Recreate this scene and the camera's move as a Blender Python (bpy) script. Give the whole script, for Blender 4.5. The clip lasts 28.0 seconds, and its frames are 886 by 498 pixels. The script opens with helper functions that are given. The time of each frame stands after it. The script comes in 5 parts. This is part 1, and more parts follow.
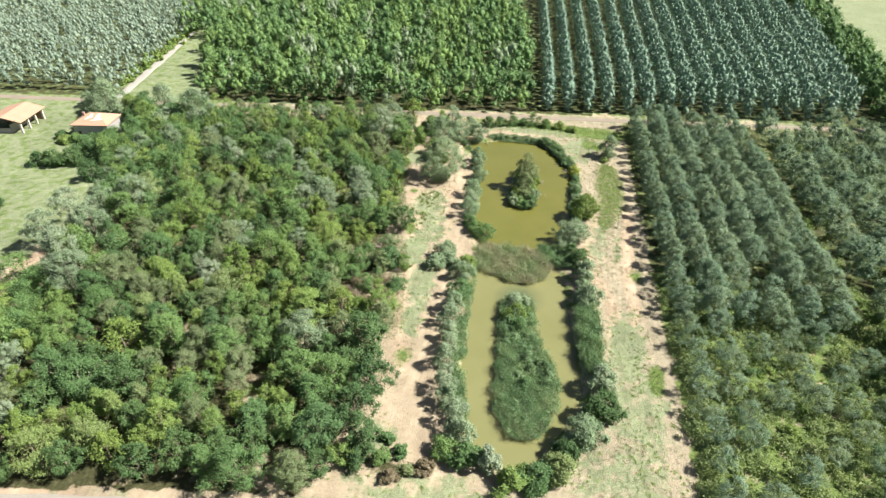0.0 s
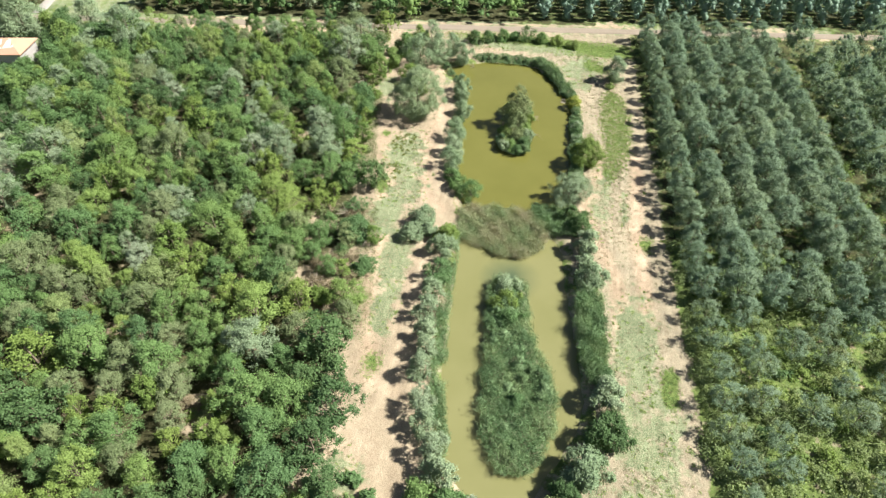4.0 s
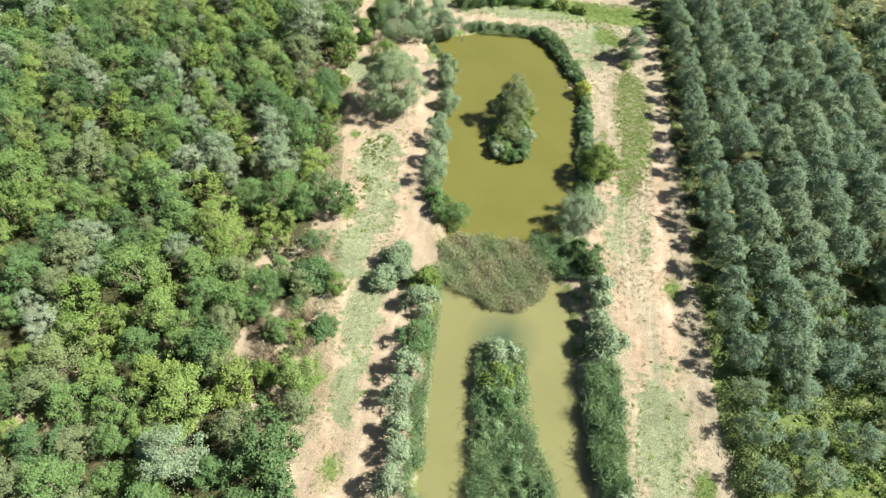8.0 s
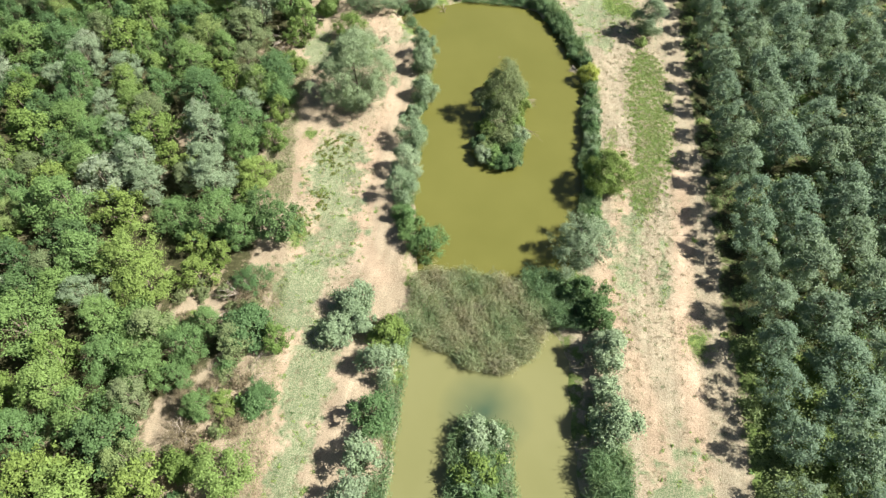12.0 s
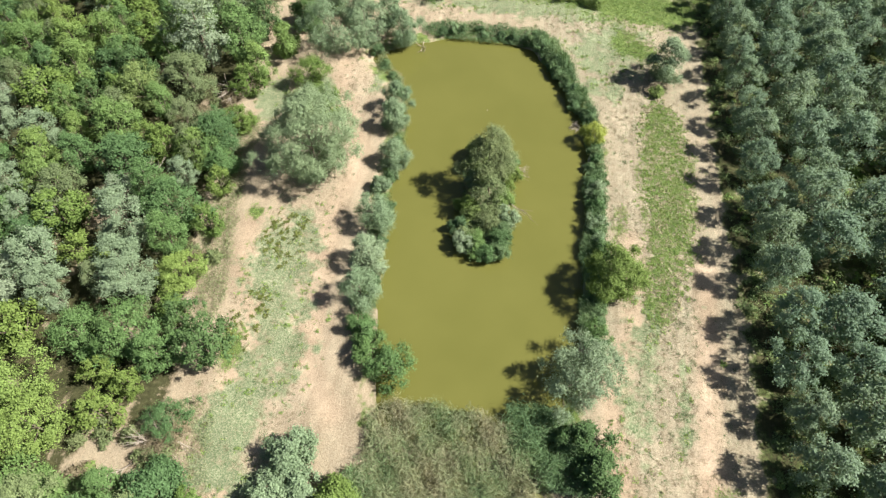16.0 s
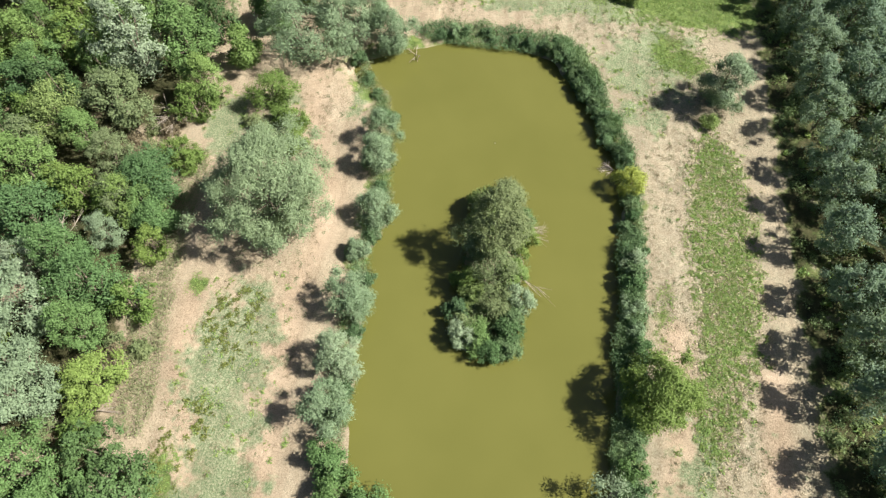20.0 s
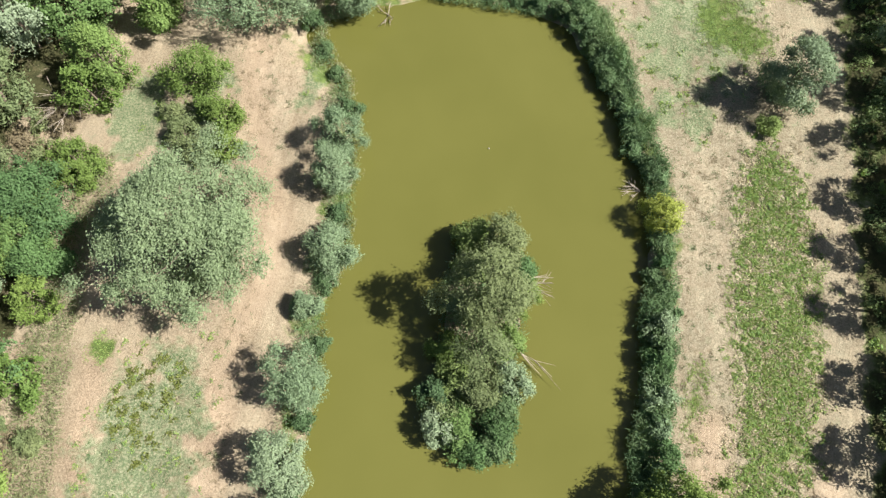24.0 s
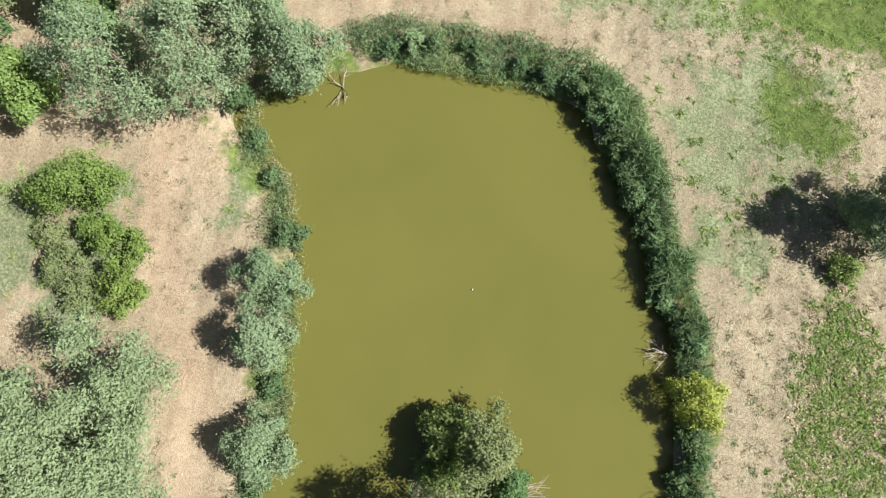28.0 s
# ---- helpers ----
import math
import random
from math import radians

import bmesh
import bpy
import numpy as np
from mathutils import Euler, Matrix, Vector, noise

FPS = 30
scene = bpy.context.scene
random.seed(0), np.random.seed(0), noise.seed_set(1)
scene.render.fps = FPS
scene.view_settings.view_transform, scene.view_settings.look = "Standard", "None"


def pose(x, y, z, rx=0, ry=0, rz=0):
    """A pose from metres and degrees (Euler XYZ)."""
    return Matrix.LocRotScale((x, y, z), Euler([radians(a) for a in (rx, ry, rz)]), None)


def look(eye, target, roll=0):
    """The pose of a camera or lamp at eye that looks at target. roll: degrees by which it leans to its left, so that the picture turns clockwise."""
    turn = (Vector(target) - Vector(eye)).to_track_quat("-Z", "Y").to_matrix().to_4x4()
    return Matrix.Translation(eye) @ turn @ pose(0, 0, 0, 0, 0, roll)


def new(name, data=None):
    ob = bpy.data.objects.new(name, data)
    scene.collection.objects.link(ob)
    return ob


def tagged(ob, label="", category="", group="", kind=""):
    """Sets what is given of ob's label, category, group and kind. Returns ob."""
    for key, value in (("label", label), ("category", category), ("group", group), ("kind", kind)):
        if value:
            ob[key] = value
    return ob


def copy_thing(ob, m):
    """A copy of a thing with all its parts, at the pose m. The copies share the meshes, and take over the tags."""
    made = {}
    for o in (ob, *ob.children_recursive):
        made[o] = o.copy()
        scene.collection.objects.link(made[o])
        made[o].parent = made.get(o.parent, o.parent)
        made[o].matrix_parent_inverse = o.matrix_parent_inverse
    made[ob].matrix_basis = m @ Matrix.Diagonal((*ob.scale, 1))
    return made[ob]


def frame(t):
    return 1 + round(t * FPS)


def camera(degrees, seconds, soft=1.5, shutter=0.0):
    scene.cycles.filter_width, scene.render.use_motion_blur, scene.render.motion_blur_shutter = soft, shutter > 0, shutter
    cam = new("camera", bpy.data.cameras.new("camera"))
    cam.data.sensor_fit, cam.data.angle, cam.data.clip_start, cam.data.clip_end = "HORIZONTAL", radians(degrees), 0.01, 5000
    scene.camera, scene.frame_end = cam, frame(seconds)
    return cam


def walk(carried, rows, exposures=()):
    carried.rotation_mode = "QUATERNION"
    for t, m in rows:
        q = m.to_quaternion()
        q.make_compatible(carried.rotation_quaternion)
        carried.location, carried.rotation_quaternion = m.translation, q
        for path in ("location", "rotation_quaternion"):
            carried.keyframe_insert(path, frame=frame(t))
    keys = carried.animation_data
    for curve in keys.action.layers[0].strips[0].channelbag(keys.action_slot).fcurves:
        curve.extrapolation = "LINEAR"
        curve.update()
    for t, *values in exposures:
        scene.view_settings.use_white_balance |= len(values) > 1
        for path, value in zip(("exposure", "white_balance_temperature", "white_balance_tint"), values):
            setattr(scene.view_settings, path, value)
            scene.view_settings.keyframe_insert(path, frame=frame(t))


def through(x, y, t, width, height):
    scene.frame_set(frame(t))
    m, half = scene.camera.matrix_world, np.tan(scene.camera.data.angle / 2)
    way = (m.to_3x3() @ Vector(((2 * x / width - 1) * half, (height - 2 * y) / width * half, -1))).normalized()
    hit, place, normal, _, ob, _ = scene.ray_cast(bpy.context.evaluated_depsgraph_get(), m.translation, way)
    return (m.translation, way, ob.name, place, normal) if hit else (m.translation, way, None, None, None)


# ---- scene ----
import collections
cam = camera(72.11, 28.0, soft=1.35)
PATH = [
    (0, (5.794, -189.037, 89.098), (-3.780, -140.249, 55.511), 0.93),
    (1, (4.911, -181.873, 88.923), (-3.854, -136.120, 51.110), 0.76),
    (2, (4.145, -174.540, 88.907), (-4.228, -130.292, 49.259), 0.48),
    (3, (3.611, -167.123, 89.062), (-4.448, -123.881, 48.255), 0.24),
    (6, (2.671, -142.637, 88.806), (-3.836, -102.894, 44.330), 0.43),
    (7, (1.943, -134.721, 87.076), (-4.572, -96.166, 41.567), -0.02),
    (8, (1.300, -126.789, 85.186), (-5.349, -89.519, 38.638), -0.56),
    (9, (0.736, -119.453, 82.973), (-6.085, -83.224, 35.635), -1.15),
    (10, (0.800, -113.806, 80.472), (-5.941, -78.514, 32.419), -1.29),
    (11, (1.385, -108.398, 78.026), (-5.016, -74.212, 29.135), -1.18),
    (12, (1.964, -102.958, 75.646), (-4.287, -69.212, 26.431), -1.12),
    (15, (3.625, -83.881, 71.767), (-2.832, -51.176, 21.880), -1.70),
    (16, (2.869, -78.279, 69.842), (-3.954, -45.582, 19.999), -2.03),
    (17, (2.035, -72.518, 67.913), (-4.997, -39.844, 18.083), -2.20),
    (18, (1.247, -66.672, 65.980), (-5.924, -33.928, 16.216), -2.28),
    (19, (0.481, -60.875, 63.819), (-6.589, -29.375, 13.245), -2.34),
    (20, (-0.313, -55.202, 61.723), (-6.844, -26.302, 9.549), -2.23),
    (21, (-1.048, -49.697, 59.522), (-6.927, -23.320, 5.952), -1.86),
    (23.5, (-2.773, -36.597, 54.667), (-6.971, -16.033, -1.543), -0.44),
    (24, (-2.991, -33.834, 53.740), (-6.977, -14.437, -2.898), -0.42),
    (24.5, (-3.212, -31.048, 52.798), (-7.004, -12.821, -4.241), -0.42),
    (25, (-3.480, -28.221, 51.843), (-7.060, -11.188, -5.577), -0.45),
    (25.5, (-3.794, -25.283, 50.828), (-7.142, -9.440, -6.945), -0.44),
    (26, (-4.148, -22.298, 49.785), (-7.268, -7.566, -8.294), -0.36),
    (26.5, (-4.514, -19.247, 48.755), (-7.385, -5.638, -9.611), -0.22),
    (27, (-4.850, -16.093, 47.672), (-7.469, -3.563, -10.947), -0.04),
    (27.5, (-5.139, -12.971, 46.560), (-7.548, -1.342, -12.253), 0.17),
    (28, (-5.428, -9.891, 45.459), (-7.719, 1.235, -13.456), 0.39),
]
EXPOSURES = [(0.0, 1.40), (10.0, 1.38), (16.0, 1.24), (20.0, 1.18), (24.0, 1.12), (28.0, 1.07)]
walk(cam, [(t, look(eye, target, roll)) for t, eye, target, roll in PATH], EXPOSURES)

# ---- world, sun and exposure ----
SUN_HEIGHT, SUN_TURN = radians(46), radians(83)
world = bpy.data.worlds.new("sky")
scene.world = world
world.use_nodes = True
sky = world.node_tree.nodes.new("ShaderNodeTexSky")
sky.sky_type, sky.sun_disc = "NISHITA", False
sky.sun_elevation, sky.sun_rotation = SUN_HEIGHT, SUN_TURN
sky.air_density, sky.dust_density = 1.0, 2.0
background = world.node_tree.nodes["Background"]
background.inputs["Strength"].default_value = 0.033
world.node_tree.links.new(sky.outputs["Color"], background.inputs["Color"])
sun = new("sun", bpy.data.lights.new("sun", "SUN"))
sun.data.energy, sun.data.angle, sun.data.color = 5.0, radians(0.53), (1.0, 0.95, 0.87)
SUN_WAY = Vector((math.sin(SUN_TURN) * math.cos(SUN_HEIGHT), math.cos(SUN_TURN) * math.cos(SUN_HEIGHT), math.sin(SUN_HEIGHT)))
sun.matrix_world = look(SUN_WAY * 300, (0, 0, 0))
scene.view_settings.exposure = 1.38


WATER = -0.7


# ---- materials ----
def material(name):
    mat = bpy.data.materials.new(name)
    mat.use_nodes = True
    nodes = mat.node_tree.nodes
    return mat, nodes, mat.node_tree.links, nodes["Principled BSDF"]


def ramp(nodes, stops):
    node = nodes.new("ShaderNodeValToRGB")
    while len(node.color_ramp.elements) < len(stops):
        node.color_ramp.elements.new(0.5)
    for element, (at, colour) in zip(node.color_ramp.elements, stops):
        element.position, element.color = at, (*colour, 1)
    return node


def noise_node(nodes, links, scale, detail=4.0, rough=0.6, space="Object"):
    tex = nodes.new("ShaderNodeTexNoise")
    tex.inputs["Scale"].default_value, tex.inputs["Detail"].default_value, tex.inputs["Roughness"].default_value = scale, detail, rough
    where = nodes.new("ShaderNodeTexCoord")
    links.new(where.outputs[space], tex.inputs["Vector"])
    return tex


def blend(nodes, links, factor, a, b, kind="MIX"):
    mix = nodes.new("ShaderNodeMix")
    mix.data_type, mix.blend_type = "RGBA", kind
    for socket, value in ((mix.inputs[0], factor), (mix.inputs[6], a), (mix.inputs[7], b)):
        if isinstance(value, bpy.types.NodeSocket):
            links.new(value, socket)
        else:
            socket.default_value = value if isinstance(value, float) else (*value, 1)
    return mix.outputs[2]


def arithmetic(nodes, links, operation, a, b=0.0, clamp=False):
    node = nodes.new("ShaderNodeMath")
    node.operation, node.use_clamp = operation, clamp
    for socket, value in zip(node.inputs, (a, b)):
        if isinstance(value, bpy.types.NodeSocket):
            links.new(value, socket)
        else:
            socket.default_value = value
    return node.outputs[0]


def bump(nodes, links, shader, height, strength, distance):
    node = nodes.new("ShaderNodeBump")
    node.inputs["Strength"].default_value, node.inputs["Distance"].default_value = strength, distance
    links.new(height, node.inputs["Height"])
    links.new(node.outputs["Normal"], shader.inputs["Normal"])


def leaf_material(name, stops, through=0.25, rough=0.62, toned=False, vary=0.40):
    """Leaves: one tone a tree (or by the tone kept on the mesh) and a smaller change from leaf to leaf."""
    mat, nodes, links, shader = material(name)
    if toned:
        tone = nodes.new("ShaderNodeAttribute")
        tone.attribute_name = "tone"
        tone = tone.outputs["Fac"]
    else:
        tone = nodes.new("ShaderNodeObjectInfo").outputs["Random"]
    leaf = nodes.new("ShaderNodeNewGeometry").outputs["Random Per Island"]
    tree = ramp(nodes, stops)
    links.new(tone, tree.inputs["Fac"])
    light = arithmetic(nodes, links, "MULTIPLY_ADD", leaf, vary)
    light.node.inputs[2].default_value = 1.01 - vary / 2
    grey = nodes.new("ShaderNodeCombineColor")
    for socket in grey.inputs[:3]:
        links.new(light, socket)
    colour = blend(nodes, links, 1.0, tree.outputs["Color"], grey.outputs["Color"], "MULTIPLY")
    links.new(colour, shader.inputs["Base Color"])
    shader.inputs["Roughness"].default_value = rough
    shader.inputs["Specular IOR Level"].default_value = 0.2
    glow = nodes.new("ShaderNodeBsdfTranslucent")
    links.new(blend(nodes, links, 1.0, colour, (1.0, 1.0, 0.6), "MULTIPLY"), glow.inputs["Color"])
    mix = nodes.new("ShaderNodeMixShader")
    mix.inputs[0].default_value = through
    links.new(shader.outputs[0], mix.inputs[1])
    links.new(glow.outputs[0], mix.inputs[2])
    links.new(mix.outputs[0], nodes["Material Output"].inputs["Surface"])
    return mat


def rough_material(name, stops, scale, detail=6.0, rough=0.9, relief=0.0, distance=0.02, spread=None):
    """A rough surface: two scales of noise through a colour ramp, with a little relief."""
    mat, nodes, links, shader = material(name)
    fine = noise_node(nodes, links, scale, detail)
    broad = noise_node(nodes, links, spread or scale * 0.12, 3.0)
    mixed = arithmetic(nodes, links, "ADD", arithmetic(nodes, links, "MULTIPLY", fine.outputs["Fac"], 0.6), arithmetic(nodes, links, "MULTIPLY", broad.outputs["Fac"], 0.4))
    colour = ramp(nodes, stops)
    links.new(mixed, colour.inputs["Fac"])
    links.new(colour.outputs["Color"], shader.inputs["Base Color"])
    shader.inputs["Roughness"].default_value, shader.inputs["Specular IOR Level"].default_value = rough, 0.2
    if relief:
        bump(nodes, links, shader, fine.outputs["Fac"], relief, distance)
    return mat


BROADLEAF = [(0.0, (0.090, 0.166, 0.068)), (0.3, (0.116, 0.206, 0.074)), (0.65, (0.154, 0.246, 0.078)), (0.9, (0.202, 0.284, 0.076)), (1.0, (0.194, 0.250, 0.112))]
WILLOW = [(0.0, (0.180, 0.260, 0.147)), (0.5, (0.222, 0.302, 0.178)), (1.0, (0.262, 0.338, 0.210))]
POPLAR = [(0.0, (0.166, 0.250, 0.170)), (0.5, (0.194, 0.278, 0.186)), (1.0, (0.218, 0.296, 0.188))]
# Distant poplars: air haze is painted into the leaf colour as blue-grey.
HAZY_POPLAR = [(0.0, (0.168, 0.262, 0.202)), (0.6, (0.190, 0.286, 0.220)), (1.0, (0.216, 0.304, 0.220))]
SILVER = [(0.0, (0.195, 0.268, 0.160)), (0.7, (0.230, 0.302, 0.188)), (1.0, (0.275, 0.335, 0.230))]
leaf_broad = leaf_material("broadleaf_leaves", BROADLEAF)
leaf_bank = leaf_material("bank_leaves", [(0.0, (0.085, 0.150, 0.068)), (1.0, (0.140, 0.215, 0.096))])
leaf_dull = leaf_material("dull_olive_leaves", [(0.0, (0.150, 0.200, 0.092)), (1.0, (0.188, 0.236, 0.118))])
leaf_isle = leaf_material("island_leaves", [(0.0, (0.150, 0.245, 0.115)), (1.0, (0.195, 0.290, 0.150))])
leaf_oak = leaf_material("oak_leaves", [(0.0, (0.070, 0.132, 0.052)), (1.0, (0.100, 0.170, 0.062))])
leaf_lime = leaf_material("lime_green_leaves", [(0.0, (0.128, 0.206, 0.054)), (1.0, (0.176, 0.246, 0.062))])
leaf_yellow = leaf_material("yellow_green_leaves", [(0.0, (0.285, 0.345, 0.072)), (1.0, (0.325, 0.375, 0.085))])
leaf_willow = leaf_material("willow_leaves", WILLOW)
leaf_great_willow = leaf_material("olive_willow_leaves", [(0.0, (0.206, 0.276, 0.152)), (1.0, (0.240, 0.306, 0.176))])
leaf_poplar = leaf_material("poplar_leaves", POPLAR, through=0.36, vary=0.28)
leaf_silver = leaf_material("silver_leaves", SILVER)
leaf_reed = leaf_material("reed_leaves", [(0.0, (0.085, 0.150, 0.070)), (0.5, (0.150, 0.245, 0.115)), (1.0, (0.220, 0.300, 0.145))], toned=True)
leaf_reed_dry = leaf_material("brown_reed_leaves", [(0.0, (0.170, 0.262, 0.124)), (0.45, (0.244, 0.281, 0.156)), (1.0, (0.308, 0.281, 0.184))], toned=True)
leaf_olive = leaf_material("olive_leaves", [(0.0, (0.160, 0.208, 0.094)), (1.0, (0.190, 0.230, 0.104))])
leaf_sedge_pale = leaf_material("pale_sedge", [(0.0, (0.170, 0.210, 0.110)), (0.6, (0.235, 0.262, 0.150)), (1.0, (0.350, 0.330, 0.230))], toned=True)
leaf_straw = leaf_material("straw_stubble", [(0.0, (0.330, 0.290, 0.180)), (1.0, (0.480, 0.430, 0.300))], through=0.15, toned=True)
leaf_sedge = leaf_material("grey_green_grass", [(0.0, (0.185, 0.228, 0.108)), (1.0, (0.228, 0.255, 0.130))], through=0.25)
leaf_dry = leaf_material("dry_twigs", [(0.0, (0.190, 0.160, 0.100)), (1.0, (0.235, 0.200, 0.125))], through=0.2)
leaf_far_wood = leaf_material("far_wood_leaves", BROADLEAF, toned=True, vary=0.25)
leaf_outer_poplar = leaf_material("outer_poplar_leaves", POPLAR, through=0.36, toned=True, vary=0.28)
leaf_far_silver = leaf_material("far_silver_leaves", SILVER, toned=True, vary=0.2)
# Far plantation leaves: the blue tint stands for haze over the distance.
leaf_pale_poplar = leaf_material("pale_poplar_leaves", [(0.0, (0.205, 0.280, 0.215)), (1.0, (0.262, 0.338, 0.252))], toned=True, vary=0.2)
leaf_hazy_poplar = leaf_material("hazy_poplar_leaves", HAZY_POPLAR, toned=True, vary=0.2)
leaf_under = leaf_material("undergrowth_leaves", [(0.0, (0.120, 0.180, 0.076)), (0.45, (0.165, 0.228, 0.090)), (0.75, (0.205, 0.268, 0.100)), (1.0, (0.250, 0.305, 0.096))], toned=True, vary=0.22)
grass_mat = leaf_material("grass_blades", [(0.0, (0.165, 0.280, 0.095)), (0.5, (0.215, 0.318, 0.095)), (1.0, (0.300, 0.345, 0.115))], through=0.3, toned=True)
leaf_weed = leaf_material("olive_weeds", [(0.0, (0.110, 0.140, 0.035)), (1.0, (0.180, 0.205, 0.060))], toned=True)
bark = rough_material("grey_brown_bark", [(0.2, (0.10, 0.08, 0.06)), (0.8, (0.26, 0.22, 0.17))], 6.0, relief=0.5)
dead_wood = rough_material("bleached_dead_wood", [(0.2, (0.26, 0.22, 0.18)), (0.8, (0.48, 0.42, 0.35))], 8.0, relief=0.4)
gravel = rough_material("pale_gravel", [(0.25, (0.200, 0.184, 0.158)), (0.75, (0.305, 0.283, 0.250))], 3.0, relief=0.4, spread=0.15)
lane_gravel = rough_material("whitish_gravel", [(0.25, (0.245, 0.230, 0.209)), (0.75, (0.346, 0.328, 0.302))], 3.0, relief=0.4, spread=0.15)
dirt = rough_material("brown_dirt_road", [(0.25, (0.166, 0.137, 0.103)), (0.75, (0.274, 0.236, 0.191))], 3.0, relief=0.4, spread=0.15)
roof_tile = rough_material("orange_roof_tile", [(0.2, (0.315, 0.185, 0.125)), (0.8, (0.450, 0.290, 0.205))], 4.0, relief=0.3)
plaster = rough_material("grey_plaster", [(0.2, (0.245, 0.238, 0.230)), (0.8, (0.396, 0.382, 0.360))], 2.0, relief=0.2)
pale_plaster = rough_material("pale_plaster", [(0.2, (0.446, 0.403, 0.360)), (0.8, (0.562, 0.518, 0.475))], 2.0, relief=0.2)
brick_mat = rough_material("reddish_brick", [(0.2, (0.245, 0.144, 0.108)), (0.8, (0.374, 0.252, 0.194))], 5.0, relief=0.3)
dark_wood = rough_material("dark_timber", [(0.2, (0.05, 0.035, 0.025)), (0.8, (0.12, 0.09, 0.06))], 5.0, relief=0.3)


def water_material(name, shallow, deep, weed=None):
    mat, nodes, links, shader = material(name)
    broad = noise_node(nodes, links, 0.07, 3.0)
    colour = ramp(nodes, [(0.35, shallow), (0.68, deep)])
    links.new(broad.outputs["Fac"], colour.inputs["Fac"])
    colour = colour.outputs["Color"]
    if weed:
        where = nodes.new("ShaderNodeTexCoord")
        away = nodes.new("ShaderNodeVectorMath")
        away.operation = "DISTANCE"
        links.new(where.outputs["Object"], away.inputs[0])
        away.inputs[1].default_value = weed
        near = arithmetic(nodes, links, "SUBTRACT", 1.0, arithmetic(nodes, links, "DIVIDE", away.outputs["Value"], 6.5), True)
        near = arithmetic(nodes, links, "MULTIPLY", near, arithmetic(nodes, links, "MULTIPLY", broad.outputs["Fac"], 1.9), True)
        colour = blend(nodes, links, near, colour, (0.045, 0.075, 0.045))
    links.new(colour, shader.inputs["Base Color"])
    shader.inputs["Roughness"].default_value = 0.08
    shader.inputs["IOR"].default_value = 1.33
    ripple = noise_node(nodes, links, 1.6, 3.0)
    bump(nodes, links, shader, ripple.outputs["Fac"], 0.05, 0.05)
    return mat


water_olive = water_material("olive_pond_water", (0.117, 0.117, 0.031), (0.105, 0.106, 0.027))
water_beige = water_material("silty_pond_water", (0.166, 0.166, 0.074), (0.150, 0.152, 0.064), (2.0, -75.0, WATER))


